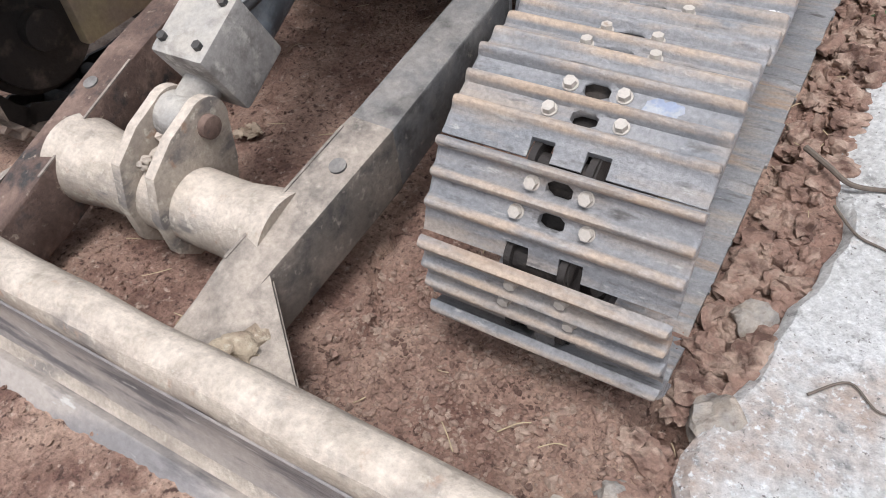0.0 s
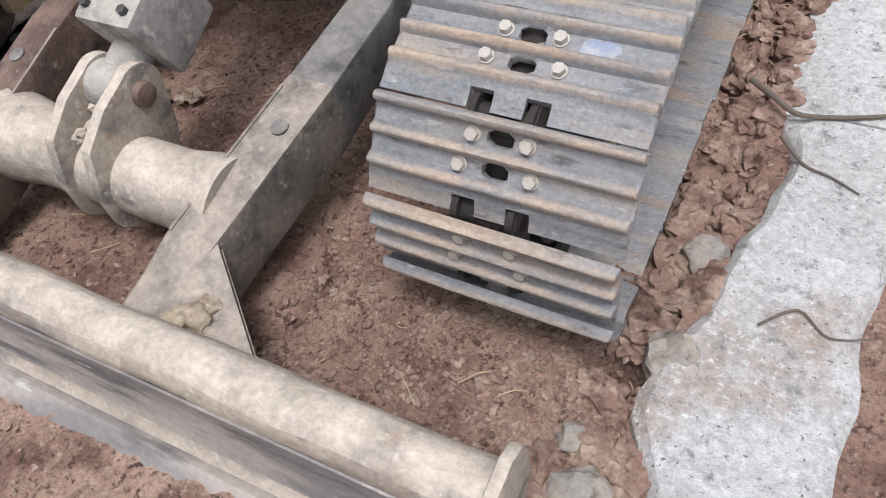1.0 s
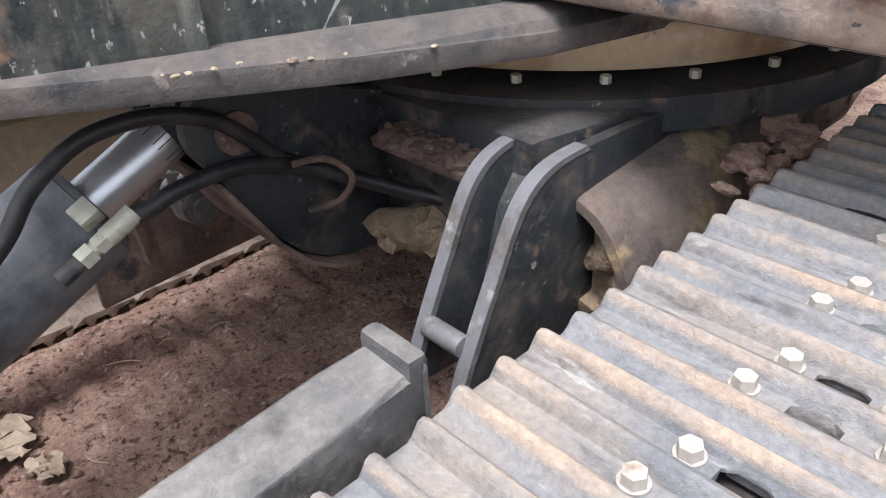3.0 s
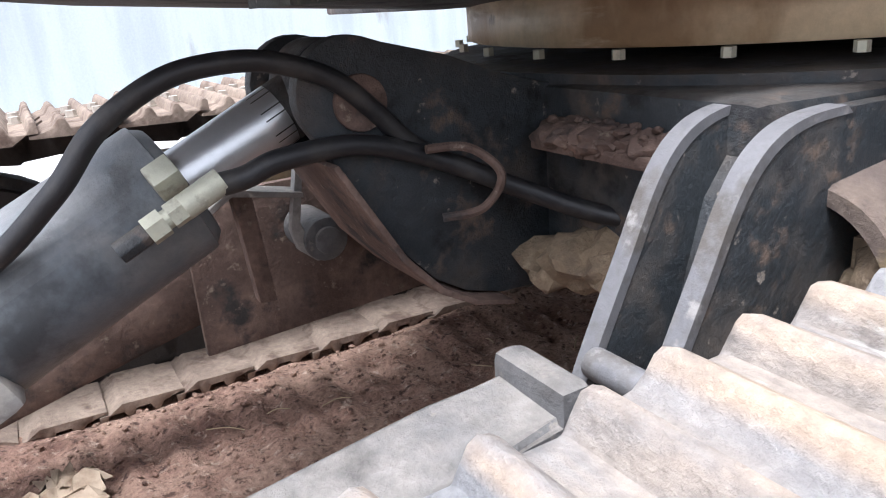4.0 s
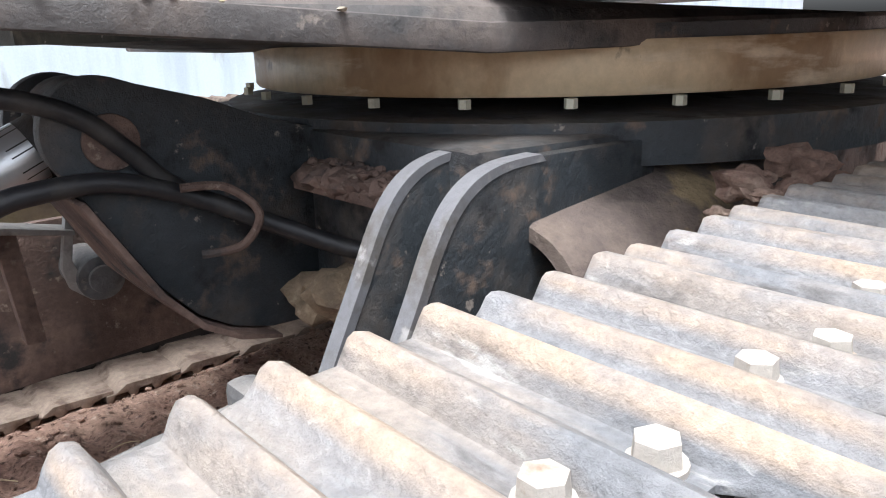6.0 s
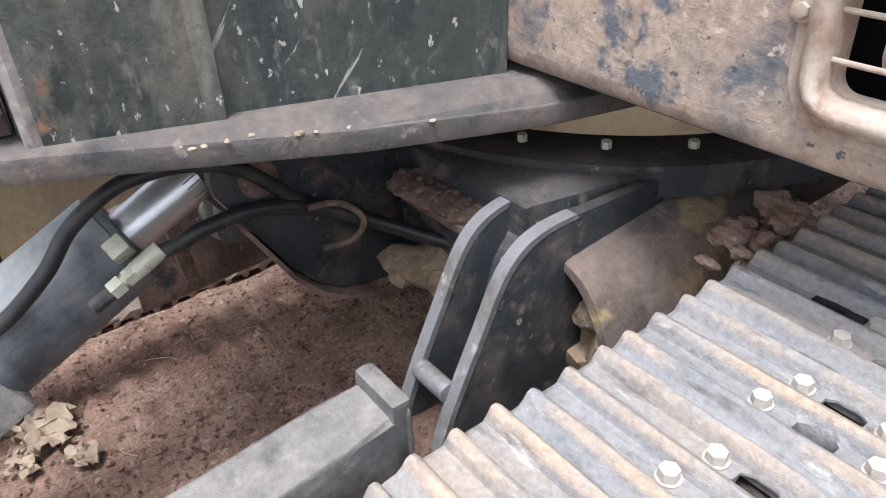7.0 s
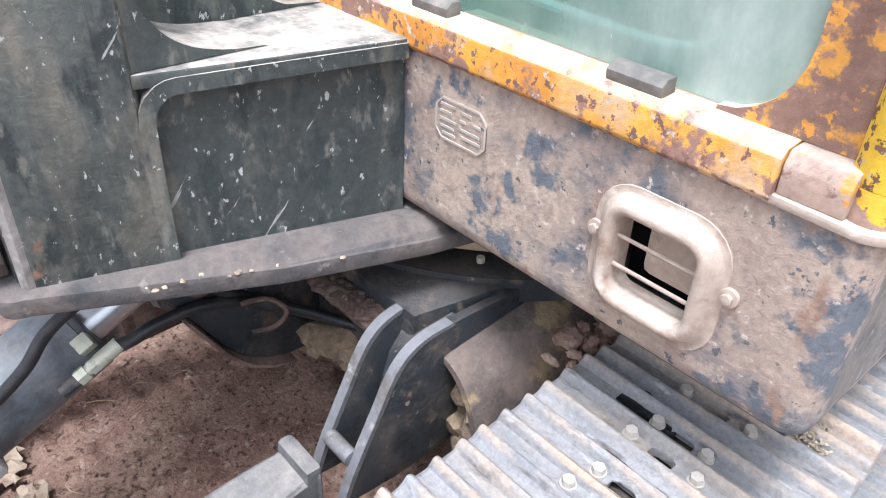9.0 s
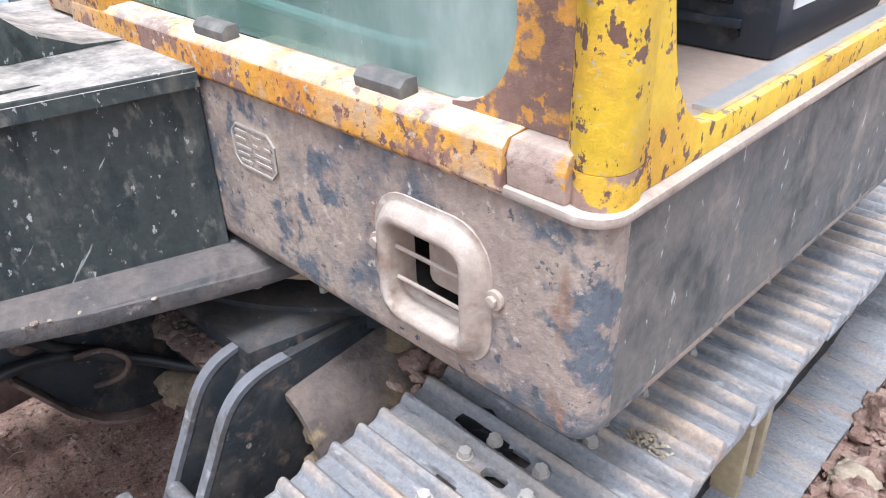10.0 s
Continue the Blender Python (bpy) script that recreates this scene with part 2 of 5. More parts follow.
M["barrel"] = surface("cylinder_barrel_paint", (0.12, 0.138, 0.155), [((0.20, 0.20, 0.195), 7.0, 0.5, 0.68, U), ((0.06, 0.066, 0.072), 9.0, 0.52, 0.64, U)], rough=0.34, rough2=0.55, grain=0.14, bump=0.0008, dust=((0.30, 0.295, 0.285), 0.7))
M["chrome"] = surface("chrome_rod", (0.72, 0.73, 0.74), rough=0.32, metal=0.85, grain=0.06, bump=0.0003)
M["zinc"] = surface("pale_fitting", (0.50, 0.50, 0.40), [((0.33, 0.31, 0.25), 60.0, 0.55, 0.7, U)], rough=0.5, metal=0.3, grain=0.12, bump=0.0008)
M["guard"] = surface("dusty_grey_guard", (0.33, 0.315, 0.295), [((0.20, 0.185, 0.17), 10.0, 0.50, 0.62, U), ((0.46, 0.44, 0.40), 24.0, 0.56, 0.66, U)], rough=0.65, grain=0.25, bump=0.0025, dust=((0.48, 0.445, 0.39), 0.8))
M["rust"] = surface("rusty_mud_steel", (0.12, 0.078, 0.062), [((0.22, 0.15, 0.12), 8.0, 0.46, 0.60, U), ((0.05, 0.046, 0.045), 11.0, 0.54, 0.64, U), ((0.30, 0.24, 0.19), 40.0, 0.62, 0.70, U)], rough=0.78, grain=0.35, bump=0.004)
M["floor"] = surface("dusty_cab_floor", (0.50, 0.39, 0.31), [((0.38, 0.28, 0.22), 6.0, 0.5, 0.7, U)], rough=0.9, grain=0.12, bump=0.001)
M["navy"] = surface("dark_navy_plastic", (0.025, 0.033, 0.045), [((0.13, 0.12, 0.11), 12.0, 0.56, 0.74, U)], rough=0.5, grain=0.12, bump=0.0006)
M["white"] = surface("white_label", (0.75, 0.75, 0.74), rough=0.6, grain=0.05, bump=0.0)
M["alu"] = surface("worn_aluminium", (0.72, 0.72, 0.70), rough=0.35, metal=0.6, grain=0.08, bump=0.0004)
M["wall"] = surface("pale_painted_wall", (0.47, 0.53, 0.57), [((0.40, 0.45, 0.49), 1.2, 0.45, 0.65, (1, 4, 0.5)), ((0.30, 0.30, 0.29), 3.0, 0.60, 0.72, (1, 1, 0.3))], rough=0.85, grain=0.08, bump=0.001)
M["leaf"] = surface("green_leaf", (0.045, 0.095, 0.03), [((0.085, 0.15, 0.05), 20.0, 0.45, 0.65, U), ((0.16, 0.15, 0.08), 30.0, 0.6, 0.7, U)], rough=0.5, grain=0.2, bump=0.001)
M["straw"] = surface("dry_straw", (0.50, 0.40, 0.25), [((0.34, 0.26, 0.17), 30.0, 0.5, 0.7, U)], rough=0.8, grain=0.2, bump=0.0)
M["twig"] = surface("grey_twig", (0.13, 0.105, 0.085), rough=0.85, grain=0.25, bump=0.001)
M["paper"] = surface("dry_curled_leaf", (0.34, 0.27, 0.20), [((0.20, 0.14, 0.095), 25.0, 0.45, 0.65, U)], rough=0.85, grain=0.2, bump=0.001)
M["lump"] = surface("ochre_clay", (0.42, 0.345, 0.25), [((0.28, 0.215, 0.155), 16.0, 0.48, 0.62, U), ((0.50, 0.44, 0.34), 40.0, 0.55, 0.65, U)], rough=0.9, grain=0.3, bump=0.006)
M["rubber"] = surface("grey_rubber", (0.13, 0.125, 0.115), [((0.25, 0.23, 0.20), 20.0, 0.45, 0.7, U)], rough=0.7, grain=0.15, bump=0.0005)
M["deck"] = surface("dirty_deck_plate", (0.085, 0.080, 0.078), [((0.14, 0.12, 0.108), 7.0, 0.46, 0.60, U), ((0.045, 0.048, 0.05), 10.0, 0.54, 0.64, U), ((0.24, 0.21, 0.185), 40.0, 0.62, 0.70, U)], rough=0.6, rough2=0.85, grain=0.3, bump=0.003, dust=((0.16, 0.135, 0.122), 0.8))
M["arm"] = surface("dusty_arm_steel", (0.155, 0.135, 0.115), [((0.25, 0.21, 0.175), 6.0, 0.46, 0.62, U), ((0.075, 0.07, 0.066), 8.0, 0.50, 0.62, U), ((0.33, 0.29, 0.245), 36.0, 0.60, 0.70, U)], rough=0.6, rough2=0.82, grain=0.3, bump=0.003, bump_scale=75.0, dust=((0.42, 0.36, 0.30), 0.9))
M["arm_grey"] = surface("grey_arm_steel", (0.13, 0.13, 0.132), [((0.20, 0.19, 0.178), 7.0, 0.46, 0.62, U), ((0.07, 0.068, 0.066), 10.0, 0.50, 0.64, U), ((0.28, 0.255, 0.225), 34.0, 0.60, 0.70, U)], rough=0.55, rough2=0.8, grain=0.3, bump=0.003, dust=((0.27, 0.25, 0.228), 0.8))
M["clay"] = surface("brown_clay", (0.27, 0.20, 0.13), [((0.16, 0.115, 0.08), 16.0, 0.48, 0.62, U), ((0.36, 0.28, 0.19), 40.0, 0.55, 0.65, U)], rough=0.9, grain=0.3, bump=0.006)
# Real grease on the shoe, also the shade painted behind vent and grille.
M["grease_and_shade"] = surface("black_grease_and_shade", (0.012, 0.013, 0.015), rough=0.22, grain=0.1, bump=0.0006)


def glass_material():
    m, n, l = nodes_of("dusty_green_glass")
    b = n["Principled BSDF"]
    f = mask(n, l, 5.0, 0.35, 0.75, stretch=(1, 1, 0.5))
    s = mask(n, l, 30.0, 0.66, 0.72, stretch=(1, 1, 0.4), shift=4)
    f2 = both(n, l, f, s, "MAXIMUM")
    r = n.new("ShaderNodeMapRange")
    r.inputs["To Min"].default_value, r.inputs["To Max"].default_value = 0.35, 0.75
    l.new(f2, r.inputs["Value"])
    l.new(mix(n, l, f2, (0.22, 0.34, 0.30), (0.50, 0.56, 0.52)), b.inputs["Base Color"])
    b.inputs["Roughness"].default_value = 0.08
    t = n.new("ShaderNodeBsdfTransparent")
    t.inputs[0].default_value = (0.72, 0.88, 0.82, 1)
    ms = n.new("ShaderNodeMixShader")
    l.new(r.outputs[0], ms.inputs[0])
    l.new(t.outputs[0], ms.inputs[1])
    l.new(b.outputs[0], ms.inputs[2])
    l.new(ms.outputs[0], n["Material Output"].inputs[0])
    return m


M["glass"] = glass_material()


# ---- mesh helpers ----
def part(name, bm, material, parent=None, label="", angle=38, bevel=0.0, kind="", category="", loc=None):
    if bevel:
        bm.normal_update()
        edges = [e for e in bm.edges if len(e.link_faces) == 2 and e.calc_face_angle(0) > radians(40)]
        bmesh.ops.bevel(bm, geom=edges, offset=bevel, segments=2, profile=0.6, affect="EDGES", clamp_overlap=True)
    bmesh.ops.recalc_face_normals(bm, faces=bm.faces)
    me = bpy.data.meshes.new(name)
    bm.to_mesh(me)
    bm.free()
    me.materials.append(M[material])
    me.shade_smooth()
    me.set_sharp_from_angle(angle=radians(angle))
    ob = new(name, me)
    if parent:
        ob.parent = parent
    return tagged(ob, label=label, kind=kind, category=category)


def again(name, ob, parent, m):
    """Another object on the same mesh."""
    o = new(name, ob.data)
    o.parent = parent
    o.matrix_basis = m
    return o


def box(bm, x0, x1, y0, y1, z0, z1, m=None):
    r = bmesh.ops.create_cube(bm, size=1.0)["verts"]
    for v in r:
        v.co = Vector(((x0 + x1) / 2 + v.co.x * (x1 - x0), (y0 + y1) / 2 + v.co.y * (y1 - y0), (z0 + z1) / 2 + v.co.z * (z1 - z0)))
        if m:
            v.co = m @ v.co
    return r


def prism(bm, pts, axis, a, b):
    """A polygon pushed from a to b along an axis; pts are the other two coordinates in order."""
    def place(p, c):
        return {"x": (c, p[0], p[1]), "y": (p[0], c, p[1]), "z": (p[0], p[1], c)}[axis]
    va = [bm.verts.new(place(p, a)) for p in pts]
    vb = [bm.verts.new(place(p, b)) for p in pts]
    bm.faces.new(va)
    bm.faces.new(vb[::-1])
    for i in range(len(pts)):
        j = (i + 1) % len(pts)
        bm.faces.new((va[j], va[i], vb[i], vb[j]))
    return va + vb


def cyl(bm, p, q, r, r2=None, n=28):
    p, q = Vector(p), Vector(q)
    m = Matrix.Translation((p + q) / 2) @ (q - p).to_track_quat("Z", "Y").to_matrix().to_4x4()
    return bmesh.ops.create_cone(bm, cap_ends=True, segments=n, radius1=r, radius2=r if r2 is None else r2, depth=(q - p).length, matrix=m)["verts"]


def smooth_path(pts, steps=8):
    pts = [Vector(p) for p in pts]
    out = []
    for i in range(len(pts) - 1):
        p0, p1, p2, p3 = pts[max(i - 1, 0)], pts[i], pts[i + 1], pts[min(i + 2, len(pts) - 1)]
        for s in range(steps):
            t = s / steps
            out.append(0.5 * (2 * p1 + (p2 - p0) * t + (2 * p0 - 5 * p1 + 4 * p2 - p3) * t * t + (3 * p1 - p0 - 3 * p2 + p3) * t ** 3))
    return out + [pts[-1]]


def sweep(bm, pts, r, n=12, steps=8, taper=1.0):
    path = smooth_path(pts, steps)
    rings = []
    side = Vector((0.3, 0.2, 1)).normalized()
    for i, p in enumerate(path):
        d = (path[min(i + 1, len(path) - 1)] - path[max(i - 1, 0)]).normalized()
        side = (side - d * side.dot(d)).normalized()
        up = d.cross(side)
        rr = r * (1 + (taper - 1) * i / (len(path) - 1))
        rings.append([bm.verts.new(p + rr * (math.cos(a) * side + math.sin(a) * up)) for a in [math.tau * k / n for k in range(n)]])
    for a, b in zip(rings, rings[1:]):
        for k in range(n):
            bm.faces.new((a[k], a[(k + 1) % n], b[(k + 1) % n], b[k]))
    bm.faces.new(rings[0][::-1])
    bm.faces.new(rings[-1])


def lathe(bm, c, prof, n=64):
    """prof: closed list of (radius, z) turned round the upright through c."""
    rings = [[bm.verts.new((c[0] + r * math.cos(a), c[1] + r * math.sin(a), z)) for r, z in prof] for a in [math.tau * k / n for k in range(n)]]
    m = len(prof)
    for i in range(n):
        a, b = rings[i], rings[(i + 1) % n]
        for k in range(m):
            bm.faces.new((a[k], b[k], b[(k + 1) % m], a[(k + 1) % m]))


def lump(bm, c, r, squash=0.7, rough=0.35, sub=2, seed=0.0):
    vs = bmesh.ops.create_icosphere(bm, subdivisions=sub, radius=1.0)["verts"]
    for v in vs:
        k = 1 + rough * noise.noise(v.co * 1.3 + Vector((seed, seed * 2, -seed))) + rough * 0.5 * noise.noise(v.co * 3.1 + Vector((seed, 7, seed)))
        v.co = Vector(c) + Vector((v.co.x * r * k, v.co.y * r * k, v.co.z * r * k * squash))


def arc(cx, cy, r, a0, a1, n=8):
    return [(cx + r * math.cos(radians(a0 + (a1 - a0) * i / n)), cy + r * math.sin(radians(a0 + (a1 - a0) * i / n))) for i in range(n + 1)]


def empty(name, label, category, loc=(0, 0, 0)):
    e = new(name)
    e.empty_display_size = 0.1
    return tagged(e, label=label, category=category)


XC = -0.885  # middle of the machine
SOIL = 0.09

# ---- ground ----
CRACK = [(-0.46, -0.43), (-0.42, -0.36), (-0.385, -0.33), (-0.40, -0.26), (-0.38, -0.20), (-0.425, -0.12), (-0.48, -0.06), (-0.47, 0.0), (-0.485, 0.05), (-0.43, 0.12)]


def ground_height(x, y):
    z = SOIL + 0.018 * noise.noise(Vector((x * 2.2, y * 2.2, 0))) + 0.007 * noise.noise(Vector((x * 9, y * 9, 3)))
    z += 0.008 * noise.noise(Vector((x * 26, y * 26, 5))) + 0.005 * noise.noise(Vector((x * 55, y * 55, 9)))
    t = math.exp(-((x - 0.31) / 0.06) ** 2)
    if y > -0.3:
        z += t * (-0.03 + 0.05 * noise.noise(Vector((x * 12, y * 9, 8))))
    for cx in (0.0, 2 * XC):
        sink = 1 / (1 + math.exp((abs(x - cx) - 0.275) / 0.018))
        z -= 0.048 * sink / (1 + math.exp((0.02 - y) / 0.03))
    hole = math.exp(-(((x - 0.255) / 0.045) ** 2 + ((y + 0.145) / 0.055) ** 2))
    z -= 0.15 * hole
    if -0.6 < x < -0.3 and -0.5 < y < 0.2:
        dd = 9.0
        for (ax, ay), (bx, by) in zip(CRACK, CRACK[1:]):
            ex, ey = bx - ax, by - ay
            t = min(1, max(0, ((x - ax) * ex + (y - ay) * ey) / (ex * ex + ey * ey)))
            dd = min(dd, math.hypot(x - ax - t * ex, y - ay - t * ey))
        dd += 0.004 * noise.noise(Vector((x * 60, y * 60, 2)))
        z -= 0.05 * max(0.0, 1 - abs(dd) / 0.013)
    imprint = math.exp(-((x + 1.30) / 0.13) ** 4)
    if -0.1 < y < 2.4:
        z += imprint * (0.007 * math.sin(math.tau * y / 0.077 + 1.5 * noise.noise(Vector((x * 3, y * 3, 1)))) - 0.012)
    return z


def spread(lo, hi, step, far):
    inner = list(np.arange(lo, hi + 1e-6, step))
    out, a, s = [], lo, step
    while a > -far:
        s *= 1.45
        a -= s
        out.append(a)
    res = out[::-1] + inner
    a, s = hi, step
    while a < far:
        s *= 1.45
        a += s
        res.append(a)
    return [float(v) for v in res]


def build_ground():
    xs, ys = spread(-1.7, 0.5, 0.0105, 300), spread(-1.0, 2.0, 0.0105, 300)
    verts = [(x, y, ground_height(x, y) if -4 < x < 3 and -4 < y < 5 else SOIL - 0.01) for y in ys for x in xs]
    w = len(xs)
    faces = [(j * w + i, j * w + i + 1, (j + 1) * w + i + 1, (j + 1) * w + i) for j in range(len(ys) - 1) for i in range(w - 1)]
    me = bpy.data.meshes.new("ground")
    me.from_pydata(verts, [], faces)
    me.materials.append(M["soil"])
    me.shade_smooth()
    tagged(new("ground", me), "reddish-brown dry crumbly soil with cracks", "ground", kind="structure")


build_ground()


def build_concrete():
    rng = random.Random(4)
    bands = [(-1.6, -0.42), (-0.41, 0.62), (0.63, 1.15), (1.16, 2.3), (2.31, 5.0)]
    left = {-1.6: 0.44, -0.42: 0.386, -0.41: 0.38, -0.27: 0.31, -0.17: 0.292, 0.03: 0.363, 0.22: 0.383, 0.5: 0.452, 0.62: 0.385, 0.63: 0.385, 0.75: 0.376, 1.15: 0.40, 1.16: 0.40, 1.3: 0.50, 1.6: 0.55, 2.0: 0.46, 2.3: 0.40, 2.31: 0.40, 2.6: 0.36, 5.0: 0.42}
    right = lambda y: 0.64 + 0.1 * max(0, y) if y < 0.6 else 1.5
    slab = None
    for y0, y1 in bands:
        bm = bmesh.new()
        n = max(4, int((y1 - y0) / 0.05))
        lft, rgt = [], []
        keys = sorted(left)
        for i in range(n + 1):
            y = y0 + (y1 - y0) * i / n
            x = float(np.interp(y, keys, [left[k] for k in keys])) + 0.025 * noise.noise(Vector((y * 9, 3, 1))) + 0.01 * rng.uniform(-1, 1)
            lft.append((x, y))
            rgt.append((right(y) + 0.02 * noise.noise(Vector((y * 6, 9, 2))), y))
        top = 0.118 + rng.uniform(-0.006, 0.006)
        cols = 14
        grid = []
        for (lx, y), (rx, _) in zip(lft, rgt):
            grid.append([bm.verts.new((lx + (rx - lx) * k / cols, y, top + 0.004 * noise.noise(Vector((k, y * 5, 2))) - (0.02 if k in (0, cols) else 0))) for k in range(cols + 1)])
        low = [[bm.verts.new((g[0].co.x - 0.01, g[0].co.y, 0.0)), bm.verts.new((g[-1].co.x + 0.01, g[-1].co.y, 0.0))] for g in grid]
        for a, b, la, lb in zip(grid, grid[1:], low, low[1:]):
            for k in range(cols):
                bm.faces.new((a[k], a[k + 1], b[k + 1], b[k]))
            bm.faces.new((la[0], a[0], b[0], lb[0]))
            bm.faces.new((a[-1], la[1], lb[1], b[-1]))
        for g, lo in ((grid[0], low[0]), (grid[-1], low[-1])):
            bm.faces.new([lo[0], *g, lo[1]])
        if slab is None:
            slab = part("pavement", bm, "concrete", label="broken pale concrete strip beside the track", kind="structure", category="pavement")
        else:
            part("slab", bm, "concrete", slab)


build_concrete()

bm = bmesh.new()
box(bm, -6.3, -6.1, -12, 14, -0.1, 3.4)
part("wall_west", bm, "wall", label="pale bluish-white painted wall", kind="structure", category="wall")
bm = bmesh.new()
box(bm, -6.1, -2.9, -12, 14, 0.05, 0.13)
part("pavement_yard", bm, "concrete", label="pale concrete yard strip", kind="structure", category="pavement", bevel=0.01)

# ---- the excavator ----
digger = empty("excavator", "worn yellow and dark green crawler excavator with a dozer blade", "excavator")
PITCH, IDLER_Y, IDLER_Z, RAD, PIN_RAD = 0.154, 0.098, 0.350, 0.295, 0.260
STRAIGHT = (40 * PITCH - math.tau * PIN_RAD) / 2


def track_pose(s):
    """Pose on the chain at the run s behind the front bend's top: y along, z outwards. The pitch is that of the pins, so the shoes part in the bends."""
    s %= 40 * PITCH
    half = math.pi * PIN_RAD
    if s < STRAIGHT:
        return Matrix.Translation((0, IDLER_Y + s, IDLER_Z + RAD))
    s -= STRAIGHT
    if s < half:
        a = s / PIN_RAD
        return Matrix.Translation((0, IDLER_Y + STRAIGHT + RAD * math.sin(a), IDLER_Z + RAD * math.cos(a))) @ Matrix.Rotation(-a, 4, "X")
    s -= half
    if s < STRAIGHT:
        return Matrix.Translation((0, IDLER_Y + STRAIGHT - s, IDLER_Z - RAD)) @ Matrix.Rotation(math.pi, 4, "X")
    a = math.pi + (s - STRAIGHT) / PIN_RAD
    return Matrix.Translation((0, IDLER_Y + RAD * math.sin(a), IDLER_Z + RAD * math.cos(a))) @ Matrix.Rotation(-a, 4, "X")


HALF = 0.225
NEAR_ROW, FAR_ROW = 0.0075, 0.0598


def shoe_bmesh():
    """A triple-grouser shoe with two mud slots and two link notches. Top of the plate at z 0."""
    bm = bmesh.new()
    prof = [(-0.078, -0.011), (-0.064, -0.009), (-0.054, -0.004), (-0.046, 0.000),
            (-0.037, 0.002), (-0.031, 0.009), (-0.026, 0.017), (-0.021, 0.0195), (-0.016, 0.0175), (-0.011, 0.010), (-0.0085, 0.002),
            (-0.0075, 0.0), (0.0195, 0.0),
            (0.0205, 0.002), (0.023, 0.009), (0.027, 0.0165), (0.0315, 0.0195), (0.037, 0.0175), (0.041, 0.009),
            (0.0455, 0.0), (0.0725, 0.0),
            (0.074, 0.003), (0.078, 0.013), (0.082, 0.0195), (0.088, 0.0205), (0.0925, 0.016), (0.0925, 0.002)]
    xs = [-HALF, -HALF + 0.003, -HALF + 0.010, -0.068, -0.060, -0.034, -0.027, -0.0225, -0.012, 0.012, 0.0225, 0.027, 0.034, 0.060, 0.068, HALF - 0.010, HALF - 0.003, HALF]
    holes = {11: 1, 19: 1}
    top, bot = {}, {}
    for i, x in enumerate(xs):
        for j, (y, z) in enumerate(prof):
            z = z * 0.96 if z > 0 else z
            yy, zz = y, z
            if abs(abs(x) - 0.0225) < 1e-6 and j in (11, 19):
                yy = y + 0.007
            if abs(abs(x) - 0.0225) < 1e-6 and j in (12, 20):
                yy = y - 0.007
            if abs(x) > HALF - 0.001:
                zz = z * 0.5 - 0.003
            elif abs(x) > HALF - 0.005:
                zz = z * 0.90 - 0.0005
            top[i, j] = bm.verts.new((x, yy, zz))
            bot[i, j] = bm.verts.new((x, yy, -0.014 - 0.05 * (y + 0.078) if y < 0.07 else -0.004))

    def absent(i, j):
        if not (0 <= i < len(xs) - 1 and 0 <= j < len(prof) - 1):
            return True
        mid = (xs[i] + xs[i + 1]) / 2
        if j in holes and abs(mid) < 0.0225:
            return True
        return j < 3 and 0.026 < abs(mid) < 0.068
    for i in range(len(xs) - 1):
        for j in range(len(prof) - 1):
            if absent(i, j):
                continue
            bm.faces.new((top[i, j], top[i + 1, j], top[i + 1, j + 1], top[i, j + 1]))
            bm.faces.new((bot[i, j], bot[i, j + 1], bot[i + 1, j + 1], bot[i + 1, j]))
            for di, dj, a, b in ((-1, 0, (i, j), (i, j + 1)), (1, 0, (i + 1, j + 1), (i + 1, j)), (0, -1, (i + 1, j), (i, j)), (0, 1, (i, j + 1), (i + 1, j + 1))):
                if absent(i + di, j + dj):
                    bm.faces.new((top[a], top[b], bot[b], bot[a]))
    bmesh.ops.delete(bm, geom=[v for v in bm.verts if not v.link_faces], context="VERTS")
    return bm


def bolt_bmesh():
    bm = bmesh.new()
    cyl(bm, (0, 0, -0.001), (0, 0, 0.003), 0.0135, n=16)
    cyl(bm, (0, 0, 0.003), (0, 0, 0.014), 0.0115, 0.0105, n=6)
    return bm


def link_bmesh():
    """One pair of chain links under a shoe with its pin bosses, and an added dark plug below the slots."""
    bm = bmesh.new()
    for s in (-1, 1):
        prism(bm, [(-0.098, -0.075), (-0.105, -0.045), (-0.085, -0.018), (-0.04, -0.013), (0.05, -0.013), (0.075, -0.03), (0.08, -0.06), (0.05, -0.08), (-0.03, -0.07)], "x", s * 0.046, s * 0.058)
        cyl(bm, (s * 0.043, -0.068, -0.036), (s * 0.055, -0.068, -0.036), 0.032, n=18)
    cyl(bm, (-0.050, -0.072, -0.045), (0.050, -0.072, -0.045), 0.024, n=16)
    cyl(bm, (-0.050, 0.075, -0.045), (0.050, 0.075, -0.045), 0.024, n=16)
    # Added plug, no link part: its dark top imitates deep shade in the slots.
    box(bm, -0.040, 0.040, -0.028, 0.078, -0.046, -0.032)
    return bm


def build_track(x, label):
    bm = bmesh.new()
    prism(bm, [(0.2, 0.24), (0.2, 0.44), (0.32, 0.53), (2.1, 0.53), (2.25, 0.44), (2.25, 0.28), (2.1, 0.24)], "x", -0.10, 0.10)
    track = part("crawler_track", bm, "frame", digger, label, bevel=0.012)
    link = None
    for k in range(40):
        m = track_pose(k * PITCH - 0.0075 - IDLER_Y)
        if link is None:
            link = part("track_link", link_bmesh(), "chain", track)
            link.matrix_basis = m
        else:
            again("track_link", link, track, m)
    track.location.x = x
    return track


